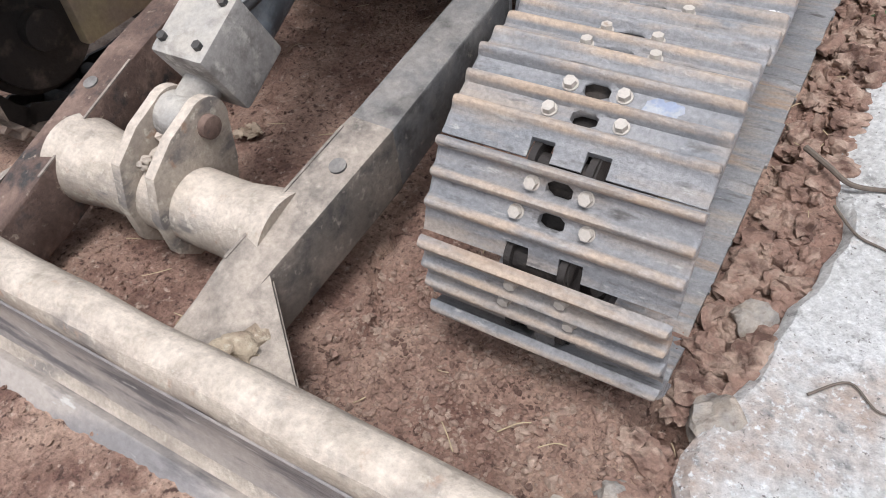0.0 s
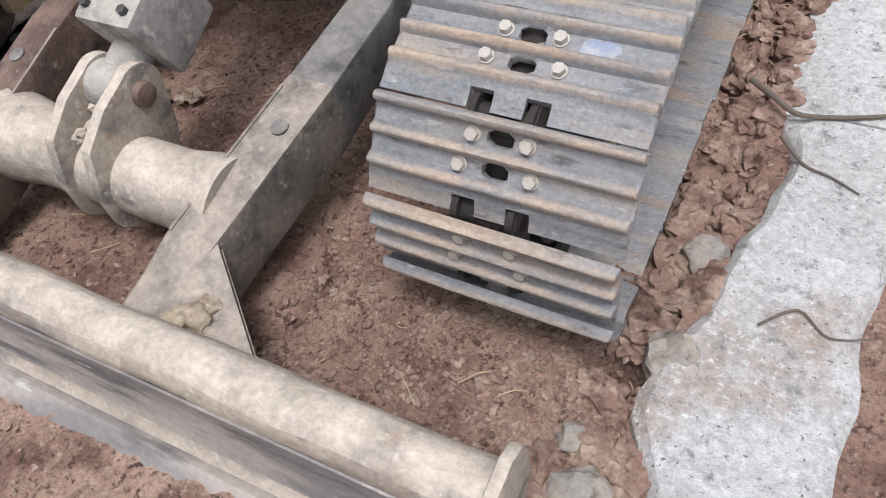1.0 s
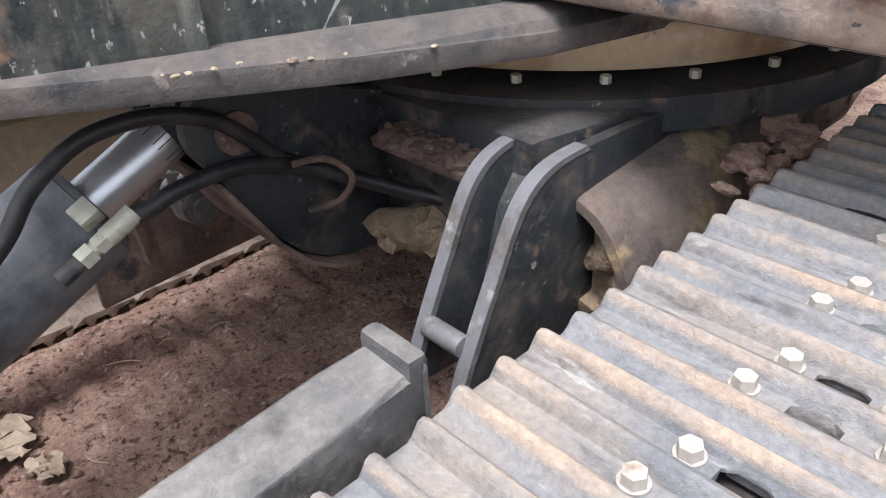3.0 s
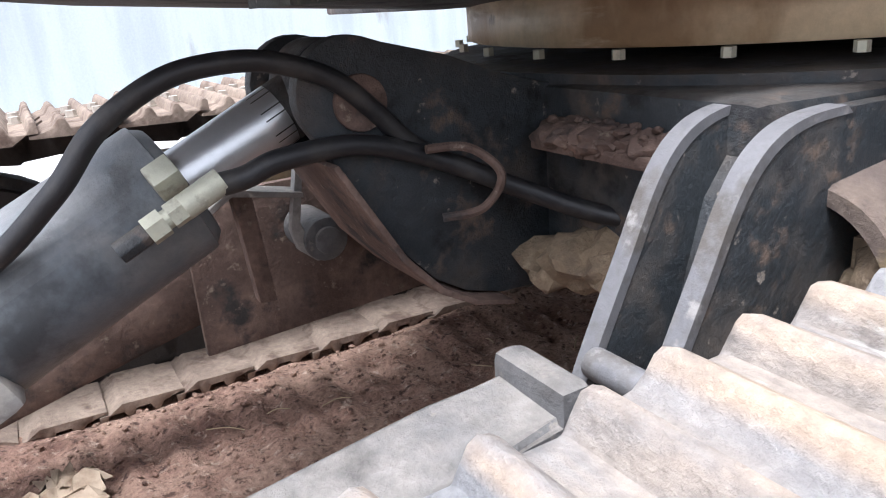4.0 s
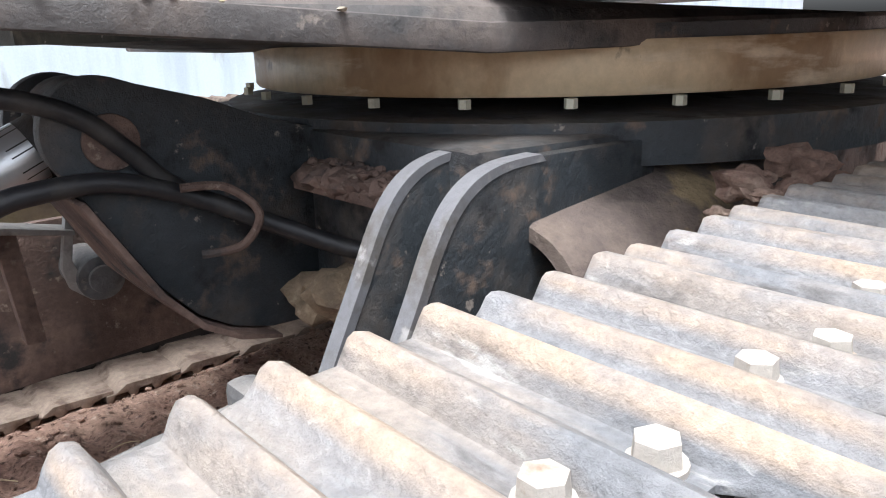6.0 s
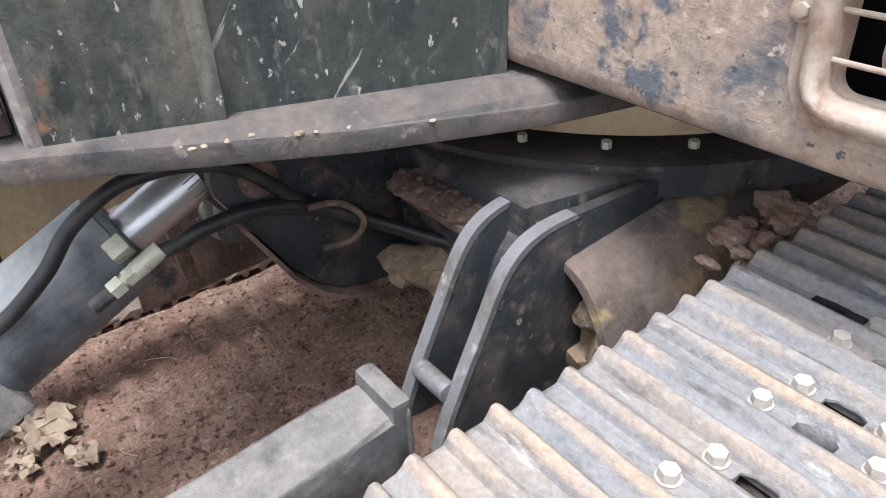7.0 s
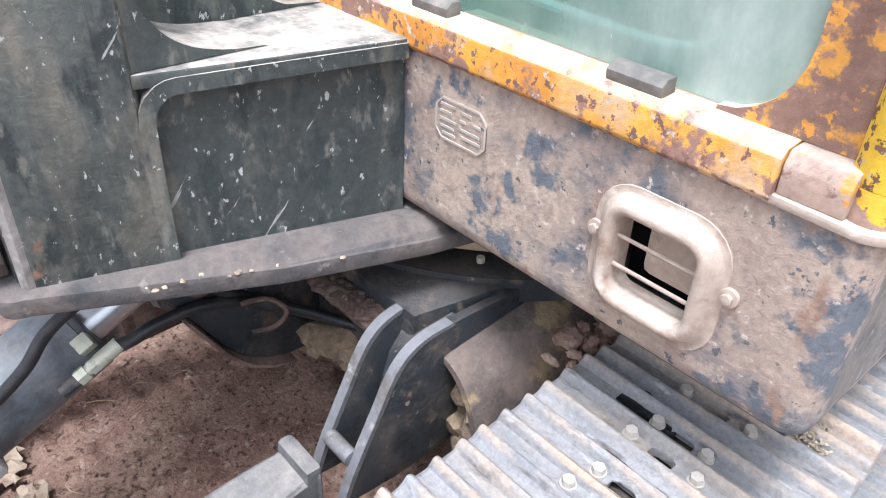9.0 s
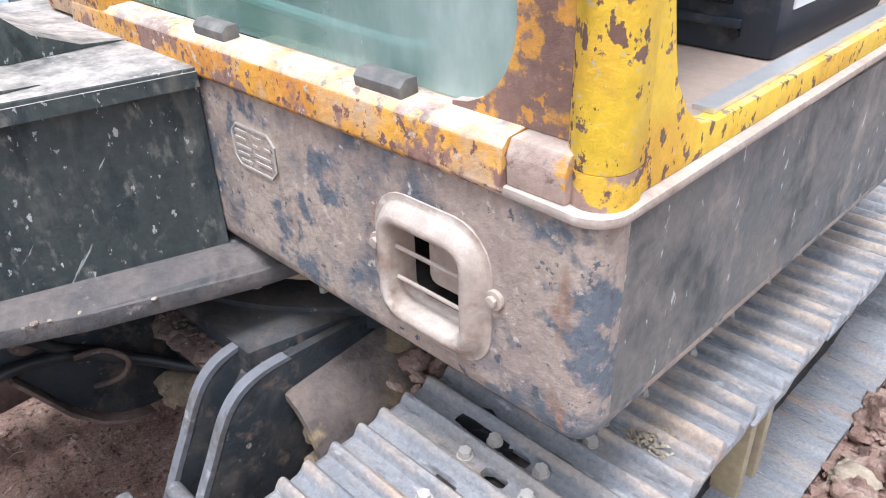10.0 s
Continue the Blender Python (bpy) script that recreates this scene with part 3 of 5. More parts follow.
tracks = [build_track(0.0, "crawler track of worn grey triple-grouser steel shoes"), build_track(2 * XC, "far crawler track caked with dry mud")]
shoe = bolt = None
muddy = None
for track in tracks:
    for k in range(40):
        m = track_pose(k * PITCH - 0.0075 - IDLER_Y) @ Matrix.Rotation(radians(0.7), 4, "X") @ Matrix.Rotation(radians(0.5 * math.sin(k * 2.3)), 4, "Y")
        m = Matrix.Translation((0.013 if k > 36 else 0.007 if k == 0 else 0.003 * math.sin(k * 3.7), 0, 0)) @ m
        if shoe is None:
            shoe = part("track_shoe", shoe_bmesh(), "shoe", track, angle=50)
            shoe.matrix_basis = m
        else:
            o = again("track_shoe", shoe, track, m)
            if track is tracks[1]:
                if muddy is None:
                    muddy = shoe.data.copy()
                    muddy.materials[0] = M["mudshoe"]
                o.data = muddy
        for bx, by in ((-0.061, NEAR_ROW), (0.061, NEAR_ROW), (-0.046, FAR_ROW), (0.046, FAR_ROW)):
            mb = m @ Matrix.Translation((bx, by, 0)) @ Matrix.Rotation(0.7 * k + 9 * bx, 4, "Z")
            if bolt is None:
                bolt = part("shoe_bolt", bolt_bmesh(), "bolt", track)
                bolt.matrix_basis = mb
            else:
                again("shoe_bolt", bolt, track, mb)


def build_track_frame(track):
    for y, nm in ((IDLER_Y, "idler_wheel"), (IDLER_Y + STRAIGHT, "sprocket")):
        bm = bmesh.new()
        cyl(bm, (-0.028, y, IDLER_Z), (0.028, y, IDLER_Z), 0.205, n=40)
        cyl(bm, (-0.06, y, IDLER_Z), (0.06, y, IDLER_Z), 0.18, n=40)
        cyl(bm, (-0.10, y, IDLER_Z), (0.10, y, IDLER_Z), 0.06, n=24)
        part(nm, bm, "chain", track, bevel=0.006)
    for i in range(5):
        bm = bmesh.new()
        y = 0.5 + 0.38 * i
        cyl(bm, (-0.07, y, 0.205), (0.07, y, 0.205), 0.055, n=24)
        cyl(bm, (-0.085, y, 0.205), (0.085, y, 0.205), 0.03, n=16)
        part("track_roller", bm, "chain", track)
    for y in (1.52, 1.60):
        bm = bmesh.new()
        box(bm, 0.10, 0.16, y, y + 0.03, 0.22, 0.52)
        part("frame_rib", bm, "frame", track, bevel=0.004)


build_track_frame(tracks[0])
build_track_frame(tracks[1])


# ---- dozer blade with push arms ----
def build_blade():
    x0, x1 = 2 * XC - 0.185, 0.185
    # cross-section (y, z), front of the blade towards smaller y
    out = [(-0.606, 0.318), (-0.598, 0.342), (-0.578, 0.358), (-0.55, 0.362), (-0.522, 0.352), (-0.505, 0.330), (-0.502, 0.300), (-0.515, 0.27), (-0.535, 0.255), (-0.55, 0.20), (-0.585, 0.10), (-0.66, 0.04)]
    inn = [(-0.70, 0.045), (-0.69, 0.075), (-0.645, 0.10), (-0.62, 0.14), (-0.605, 0.19), (-0.60, 0.25), (-0.606, 0.30)]
    bm = bmesh.new()
    sec, stations = out + inn, 150
    loops = []
    for i in range(stations + 1):
        x = x0 + (x1 - x0) * i / stations
        loop = []
        for k, (y, z) in enumerate(sec):
            w = max(0.0, (z - 0.2) / 0.17)
            dy = 0.010 * w * noise.noise(Vector((x * 5, k * 0.3, 1.0)))
            dz = w * (0.026 * noise.noise(Vector((x * 4.0, 2.0, k * 0.10))) + 0.005 * noise.noise(Vector((x * 16, k * 0.6, 4.0))))
            loop.append(bm.verts.new((x, y + dy, z + dz)))
        loops.append(loop)
    for a, b in zip(loops, loops[1:]):
        for k in range(len(sec)):
            bm.faces.new((a[k], a[(k + 1) % len(sec)], b[(k + 1) % len(sec)], b[k]))
    bm.faces.new(loops[0])
    bm.faces.new(loops[-1][::-1])
    blade = part("dozer_blade", bm, "blade", digger, "dust-covered dozer blade with a rolled top edge", angle=60)
    bm = bmesh.new()
    prism(bm, [(-0.607, 0.295), (-0.602, 0.25), (-0.608, 0.19), (-0.623, 0.145), (-0.628, 0.145), (-0.614, 0.19), (-0.608, 0.25), (-0.612, 0.295)], "x", x0 + 0.03, x1 - 0.03)
    part("face_plate", bm, "blade_face", blade, "dark scraped face plate")
    bm = bmesh.new()
    prism(bm, [(-0.70, 0.03), (-0.735, 0.035), (-0.732, 0.055), (-0.66, 0.115), (-0.64, 0.105), (-0.68, 0.06)], "x", x0, x1)
    part("cutting_edge", bm, "blade_face", blade, bevel=0.004)
    for s in (x0 + 0.012, x1 + 0.012):
        bm = bmesh.new()
        prism(bm, [(-0.60, 0.345), (-0.575, 0.366), (-0.52, 0.374), (-0.482, 0.352), (-0.462, 0.30), (-0.46, 0.22), (-0.52, 0.05), (-0.70, 0.03), (-0.68, 0.10), (-0.615, 0.2)], "x", s - 0.024, s)
        part("end_plate", bm, "blade", blade, bevel=0.010)
    # push arms: boxes from the blade up to the pivots
    for side in (1, -1):
        def px(x):
            return x if side > 0 else 2 * XC - x
        st = [(-0.56, -0.575, 0.265, 0.11, 0.21), (-0.555, -0.42, 0.30, 0.10, 0.16), (-0.548, -0.34, 0.325, 0.112, 0.17), (-0.50, 0.06, 0.412, 0.112, 0.17), (-0.475, 0.46, 0.484, 0.100, 0.15), (-0.472, 0.555, 0.496, 0.094, 0.12)]
        for first, last, mt, nm in ((0, 4, "arm", "push_arm"), (3, 6, "arm_grey", "arm_rear")):
            bm = bmesh.new()
            rings = []
            for n_st, (cx, y, zt, w, h) in enumerate(st[first:last]):
                if first and n_st == 0:
                    y, zt, w, h = y - 0.006, zt - 0.002, w - 0.003, h - 0.003
                elif first:
                    zt = zt - 0.001
                rings.append([bm.verts.new((px(cx + dx), y, zz)) for dx, zz in ((-w / 2, zt), (w / 2, zt - 0.004), (w / 2, zt - h), (-w / 2, zt - h))])
            for a, b in zip(rings, rings[1:]):
                for k in range(4):
                    bm.faces.new((a[k], a[(k + 1) % 4], b[(k + 1) % 4], b[k]))
            if first:
                bm.faces.new(rings[-1][::-1])
            else:
                bm.faces.new(rings[0])
            part(nm, bm, mt if side > 0 else "rust", blade, "dusty boxed steel push arm" if not first else "grey rear section of the push arm", bevel=0.008)
        bm = bmesh.new()
        prism(bm, [(px(-0.594), -0.335), (px(-0.550), 0.03), (px(-0.557), 0.032), (px(-0.601), -0.333)], "z", 0.0, 0.006)
        for v in bm.verts:
            v.co.z += 0.3225 + (v.co.y + 0.335) * 0.2175
        part("weld_strip", bm, "arm", blade, bevel=0.001)
        bm = bmesh.new()
        cyl(bm, (px(-0.503), -0.063, 0.382), (px(-0.503), -0.0645, 0.388), 0.019, n=24)
        part("grease_plug", bm, "arm_grey", blade)
        bm = bmesh.new()
        prism(bm, [(-0.345, 0.30), (-0.53, 0.16), (-0.53, 0.28)], "x", px(-0.50), px(-0.48))
        v = [bm.verts.new(c) for c in ((px(-0.49), -0.33, 0.318), (px(-0.294), -0.512, 0.221), (px(-0.52), -0.53, 0.290))]
        w = [bm.verts.new((c.co.x, c.co.y + 0.004, c.co.z - 0.018)) for c in v]
        bm.faces.new(v)
        bm.faces.new(w[::-1])
        for i in range(3):
            bm.faces.new((v[i], v[(i + 1) % 3], w[(i + 1) % 3], w[i]))
        part("gusset", bm, "arm", blade, bevel=0.003)
        bm = bmesh.new()
        cyl(bm, (px(-0.500), 0.628, 0.478), (px(-0.428), 0.628, 0.478), 0.016)
        part("pivot_pin", bm, "edge", blade, bevel=0.003)
        bm = bmesh.new()
        box(bm, min(px(-0.526), px(-0.422)), max(px(-0.526), px(-0.422)), 0.530, 0.564, 0.40, 0.513)
        part("arm_end_cap", bm, "arm_grey", blade, "greyish end block of the arm", bevel=0.012)
    # cross tube and fork
    bm = bmesh.new()
    cyl(bm, (2 * XC + 0.56, -0.20, 0.265), (-0.56, -0.20, 0.265), 0.088, n=40)
    for a, b in ((-0.70, -0.55), (2 * XC + 0.70, 2 * XC + 0.55)):
        cyl(bm, (a, -0.20, 0.265), (b, -0.20, 0.265), 0.088, 0.112, n=40)
    part("cross_tube", bm, "blade", blade, "dusty cross tube between the arms", angle=50)
    for cx in (XC - 0.052, XC + 0.052):
        bm = bmesh.new()
        pf = arc(-0.10, 0.42, 0.062, -20, 120, 10) + [(-0.20, 0.45), (-0.275, 0.40), (-0.305, 0.30), (-0.30, 0.20), (-0.25, 0.15), (-0.16, 0.15), (-0.09, 0.20), (-0.055, 0.30)]
        prism(bm, pf, "x", cx - 0.014, cx + 0.014)
        part("fork_plate", bm, "blade", blade, bevel=0.004)
    bm = bmesh.new()
    cyl(bm, (XC - 0.085, -0.105, 0.42), (XC + 0.085, -0.105, 0.42), 0.027)
    part("fork_pin", bm, "rust", blade, bevel=0.003)
    # dirt lumps lying in the gusset
    bm = bmesh.new()
    for i, (x, y, z, r) in enumerate(((-0.455, -0.455, 0.265, 0.048), (-0.40, -0.51, 0.235, 0.032), (-0.48, -0.49, 0.28, 0.03), (-0.43, -0.43, 0.25, 0.03))):
        lump(bm, (x, y, z), r, 0.75, 0.6, 3, i * 3.3)
    tagged(part("mud_lump", bm, "lump", label="dried ochre mud stuck behind the blade", category="mud", kind="stuff"))
    bm = bmesh.new()
    for i in range(9):
        rng = random.Random(i)
        lump(bm, (XC + rng.uniform(-0.04, 0.04), -0.19 + rng.uniform(-0.05, 0.05), 0.36 + rng.uniform(-0.01, 0.05)), rng.uniform(0.012, 0.028), 0.8, 0.6, 2, i)
    part("mud_lump", bm, "blade", label="dry mud packed in the fork", category="mud", kind="stuff")


build_blade()


# ---- blade cylinder ----
P0, P1 = Vector((XC, -0.105, 0.42)), Vector((XC, 0.54, 0.728))
AX = (P1 - P0).normalized()


def on_axis(d, side=0.0, up=0.0):
    u = Vector((0, -AX.z, AX.y))
    return P0 + AX * d + Vector((side, 0, 0)) + u * up


def build_cylinder():
    bm = bmesh.new()
    cyl(bm, on_axis(0.235), on_axis(0.50), 0.083, n=48)
    cyl(bm, on_axis(0.498), on_axis(0.512), 0.080, 0.070, n=48)
    c = part("blade_cylinder", bm, "barrel", digger, "dark blue-grey hydraulic cylinder with a chrome rod", bevel=0.004, angle=50)
    bm = bmesh.new()
    cyl(bm, on_axis(0.50), on_axis(0.65), 0.038, n=40)
    part("piston_rod", bm, "chrome", c, "shiny chrome rod")
    bm = bmesh.new()
    cyl(bm, on_axis(0.62), on_axis(0.70), 0.038, n=24)
    cyl(bm, P1 - Vector((0.04, 0, 0)), P1 + Vector((0.04, 0, 0)), 0.055, n=32)
    part("rod_eye", bm, "dark", c, bevel=0.004)
    # guard box over the lower end
    bm = bmesh.new()
    m = Matrix.Translation(on_axis(0.17)) @ AX.to_track_quat("Y", "Z").to_matrix().to_4x4()
    box(bm, -0.066, 0.086, -0.085, 0.085, -0.075, 0.118, m)
    part("cylinder_guard", bm, "guard", c, "dusty grey steel guard with bolts", bevel=0.014)
    for bx, by in ((-0.042, 0.06), (-0.042, -0.05), (0.06, 0.06), (0.06, -0.05)):
        bm = bmesh.new()
        a = m @ Vector((bx, by, 0.115))
        b = m @ Vector((bx, by, 0.130))
        cyl(bm, a, b, 0.011, n=6)
        part("guard_bolt", bm, "dark", c)
    bm = bmesh.new()
    cyl(bm, P0 - Vector((0.045, 0, 0)), P0 + Vector((0.045, 0, 0)), 0.055, n=32)
    cyl(bm, on_axis(0.0), on_axis(0.10), 0.045, n=32)
    part("base_eye", bm, "guard", c, bevel=0.005)
    # hose fitting and tag on the flank
    f0 = Vector((-0.775, 0.300, 0.620))
    bm = bmesh.new()
    cyl(bm, f0 - AX * 0.004, f0 + AX * 0.016, 0.0155, n=6)
    cyl(bm, f0 + AX * 0.016, f0 + AX * 0.022, 0.011, n=12)
    cyl(bm, f0 + AX * 0.022, f0 + AX * 0.038, 0.0145, n=6)
    fit = part("hose_fitting", bm, "zinc", c, "pale zinc hose fitting")
    bm = bmesh.new()
    cyl(bm, f0 + AX * 0.038, f0 + AX * 0.085, 0.0145, n=16)
    part("ferrule", bm, "zinc", c)
    bm = bmesh.new()
    cyl(bm, f0 - AX * 0.038, f0 - AX * 0.004, 0.0125, n=8)
    part("elbow_end", bm, "dark", c, "dark grey end of the fitting", bevel=0.002)
    bm = bmesh.new()
    m2 = Matrix.Translation(Vector((-0.800, 0.325, 0.668))) @ AX.to_track_quat("Y", "Z").to_matrix().to_4x4() @ pose(0, 0, 0, 0, 35, 0)
    box(bm, -0.015, 0.015, -0.015, 0.015, -0.02, 0.010, m2)
    part("port_block", bm, "zinc", c, bevel=0.003)
    # hoses
    bm = bmesh.new()
    sweep(bm, [f0 + AX * 0.075, (-0.772, 0.40, 0.656), (-0.77, 0.443, 0.668), (-0.77, 0.533, 0.668), (-0.765, 0.629, 0.635), (-0.73, 0.725, 0.585), (-0.67, 0.80, 0.55), (-0.58, 0.85, 0.55), (-0.545, 0.93, 0.58)], 0.0125)
    part("hose", bm, "black", c, "black rubber hydraulic hose")
    bm = bmesh.new()
    sweep(bm, [on_axis(0.20, 0.07, 0.098), on_axis(0.30, 0.075, 0.06), (-0.79, 0.222, 0.668), (-0.79, 0.272, 0.723), (-0.79, 0.335, 0.760), (-0.785, 0.39, 0.771), (-0.78, 0.447, 0.767), (-0.778, 0.511, 0.742), (-0.778, 0.56, 0.698), (-0.778, 0.598, 0.658), (-0.78, 0.66, 0.618)], 0.0118)
    part("hose", bm, "black", c, "black rubber hydraulic hose")


build_cylinder()


# ---- chassis ----
def build_chassis():
    bm = bmesh.new()
    prism(bm, [(XC - 0.42, 0.80), (XC + 0.42, 0.80), (XC + 0.46, 1.0), (XC + 0.46, 1.8), (XC + 0.42, 2.0), (XC - 0.42, 2.0), (XC - 0.46, 1.8), (XC - 0.46, 1.0)], "z", 0.44, 0.70)
    ch = part("chassis", bm, "dark", digger, "black oily lower frame under the slewing ring", bevel=0.015)
    bm = bmesh.new()
    lathe(bm, (XC, 1.42), [(0.30, 0.60), (0.62, 0.66), (0.62, 0.712), (0.30, 0.72)])
    part("turret_plate", bm, "dark", ch)
    for cx in (XC - 0.085, XC + 0.085):
        bm = bmesh.new()
        pf = [(0.80, 0.703), (0.73, 0.724), (0.66, 0.752), (0.58, 0.774)] + arc(0.535, 0.722, 0.064, 72, 205, 12) + [(0.505, 0.65), (0.575, 0.53), (0.62, 0.48), (0.665, 0.452), (0.72, 0.436), (0.80, 0.432), (0.90, 0.44), (0.90, 0.695)]
        prism(bm, pf, "x", cx - 0.013, cx + 0.013)
        part("cylinder_bracket", bm, "dark", ch, bevel=0.003)
        bm = bmesh.new()
        s = 1 if cx > XC else -1
        cyl(bm, (cx + s * 0.012, 0.543, 0.712), (cx + s * 0.022, 0.543, 0.712), 0.032)
        part("bracket_boss", bm, "rust", ch, bevel=0.003)
    bm = bmesh.new()
    prism(bm, [(0.500, 0.652), (0.572, 0.528), (0.617, 0.477), (0.663, 0.449), (0.72, 0.433), (0.72, 0.427), (0.660, 0.442), (0.612, 0.470), (0.565, 0.523), (0.492, 0.65)], "x", XC - 0.075, XC + 0.125)
    part("bracket_skirt", bm, "rust", ch, bevel=0.002)
    # wire loop on the bracket
    bm = bmesh.new()
    sweep(bm, [(-0.745, 0.60, 0.655), (-0.735, 0.65, 0.650), (-0.72, 0.683, 0.615), (-0.735, 0.665, 0.575), (-0.755, 0.62, 0.568)], 0.0055, n=8)
    part("wire_loop", bm, "rust", ch, "bent rusty wire hook")
    # pivot brackets of the push arms: two plates a side with bare front edges
    for side in (1, -1):
        for cx in (-0.509, -0.419):
            x = cx if side > 0 else 2 * XC - cx
            front = [(0.595, 0.39), (0.618, 0.45), (0.648, 0.512), (0.680, 0.574), (0.707, 0.628), (0.732, 0.662), (0.762, 0.683), (0.80, 0.693), (0.85, 0.695)]
            front = [(p.x, p.y) for p in smooth_path([(a, b, 0) for a, b in front], 4)]
            bm = bmesh.new()
            prism(bm, front + [(1.05, 0.69), (1.05, 0.40), (0.72, 0.38)], "x", x - 0.010, x + 0.010)
            part("pivot_bracket", bm, "dark", ch, "black steel bracket plate", bevel=0.002)
            bm = bmesh.new()
            strip = [(y - 0.004, z + 0.002) for y, z in front]
            prism(bm, strip + [(y + 0.004, z - 0.006) for y, z in front[::-1]], "x", x - 0.0108, x + 0.0108)
            part("plate_edge", bm, "edge", ch, "bare grey front edge of the bracket plate")
        xa, xb = (-0.499, -0.429) if side > 0 else (2 * XC + 0.429, 2 * XC + 0.499)
        bm = bmesh.new()
        back = [(0.72, 0.42), (0.745, 0.53), (0.77, 0.61), (0.81, 0.66), (0.88, 0.68)]
        prism(bm, back + [(y + 0.012, z - 0.012) for y, z in back[::-1]], "x", xa, xb)
        part("bracket_web", bm, "dark", ch)
        # leg towards the track frame: a rounded shell with its open front edge, packed with clay
        def lx(x):
            return x if side > 0 else 2 * XC - x
        crest_line = smooth_path([(-0.43, 0.629, 0), (-0.388, 0.617, 0), (-0.36, 0.597, 0), (-0.337, 0.565, 0), (-0.317, 0.518, 0), (-0.30, 0.44, 0), (-0.295, 0.36, 0)], 4)
        bm = bmesh.new()
        rows = []
        for n_r, y in enumerate((0.828, 0.834, 0.88, 0.95, 1.05, 1.3)):
            grow = 0.0 if n_r == 0 else 0.004 + 0.10 * (y - 0.834)
            row = []
            for p in crest_line:
                out = Vector((0.75, 0.66)) * min(grow, 0.03) if p.x > -0.40 else Vector((0.0, 1.0)) * min(grow, 0.03)
                w = 0.003 * noise.noise(Vector((p.x * 22, y * 14, p.y * 22)))
                row.append((lx(p.x + out.x), y, p.y + out.y + w))
            rows.append(row)
        shell = [[bm.verts.new(p) for p in r] for r in rows]
        lining = [[bm.verts.new((x - (0.012 if side > 0 else -0.012), y, z - 0.012)) for x, y, z in r] for r in rows]
        for g in (shell, lining):
            for a, b in zip(g, g[1:]):
                for k in range(len(a) - 1):
                    bm.faces.new((a[k], a[k + 1], b[k + 1], b[k]))
        for k in range(len(crest_line) - 1):
            bm.faces.new((shell[0][k], lining[0][k], lining[0][k + 1], shell[0][k + 1]))
        part("frame_leg", bm, "mud", ch, "mud-caked rounded frame leg", angle=50)
        bm = bmesh.new()
        rng = random.Random(17)
        box(bm, min(lx(-0.405), lx(-0.335)), max(lx(-0.405), lx(-0.335)), 0.868, 1.2, 0.32, 0.57)
        for i in range(16):
            lump(bm, (lx(rng.uniform(-0.395, -0.335)), 0.868 + rng.uniform(-0.004, 0.012), rng.uniform(0.36, 0.57)), rng.uniform(0.02, 0.04), 0.9, 0.5, 2, i * 1.9)
        part("leg_clay", bm, "clay", ch, "ochre clay packed inside the leg", kind="stuff")
    bm = bmesh.new()
    box(bm, -0.76, -0.53, 0.755, 0.81, 0.628, 0.643)
    part("frame_shelf", bm, "rust", ch, "muddy steel shelf", bevel=0.003)
    bm = bmesh.new()
    rng = random.Random(21)
    for i in range(26):
        lump(bm, (rng.uniform(-0.74, -0.57), rng.uniform(0.775, 0.80), 0.645), rng.uniform(0.018, 0.034), 0.6, 0.5, 3, i)
    for i in range(50):
        lump(bm, (rng.uniform(-0.74, -0.57), rng.uniform(0.765, 0.80), 0.648 + rng.uniform(0, 0.02)), rng.uniform(0.003, 0.008), 0.7, 0.5, 2, i)
    part("shelf_dirt", bm, "rust", ch, "dried earth packed on the shelf", kind="stuff")
    # the far pivot: flanged rib, slanting lever and boss seen past the cylinder
    bm = bmesh.new()
    prism(bm, [(0.474, 0.385), (0.502, 0.383), (0.488, 0.556), (0.458, 0.562)], "x", -1.130, -1.102)
    part("arm_rib", bm, "rust", ch, bevel=0.003)
    bm = bmesh.new()
    prism(bm, [(0.398, 0.528), (0.400, 0.540), (0.456, 0.574), (0.564, 0.549), (0.564, 0.541), (0.456, 0.563)], "x", -1.145, -1.090)
    part("rib_flange", bm, "guard", ch, "pale worn flange of the rib", bevel=0.0015)
    bm = bmesh.new()
    prism(bm, [(0.563, 0.600), (0.574, 0.596), (0.556, 0.500), (0.570, 0.455), (0.600, 0.430), (0.575, 0.432), (0.548, 0.456), (0.540, 0.490)], "x", -1.118, -1.100)
    part("pivot_lever", bm, "guard", ch, "pale worn lever at the pivot", bevel=0.0015)
    bm = bmesh.new()
    cyl(bm, (-1.20, 0.592, 0.467), (-1.090, 0.592, 0.467), 0.036)
    cyl(bm, (-1.090, 0.592, 0.467), (-1.080, 0.592, 0.467), 0.022)
    part("pivot_boss", bm, "arm_grey", ch, "grey round pivot boss", bevel=0.004)
    bm = bmesh.new()
    prism(bm, [(0.40, 0.27), (0.40, 0.50), (0.50, 0.545), (0.66, 0.545), (0.82, 0.47), (0.82, 0.29)], "x", -1.235, -1.218)
    part("side_plate", bm, "rust", ch, "muddy brown plate behind the far pivot", bevel=0.003)
    return ch


chassis = build_chassis()

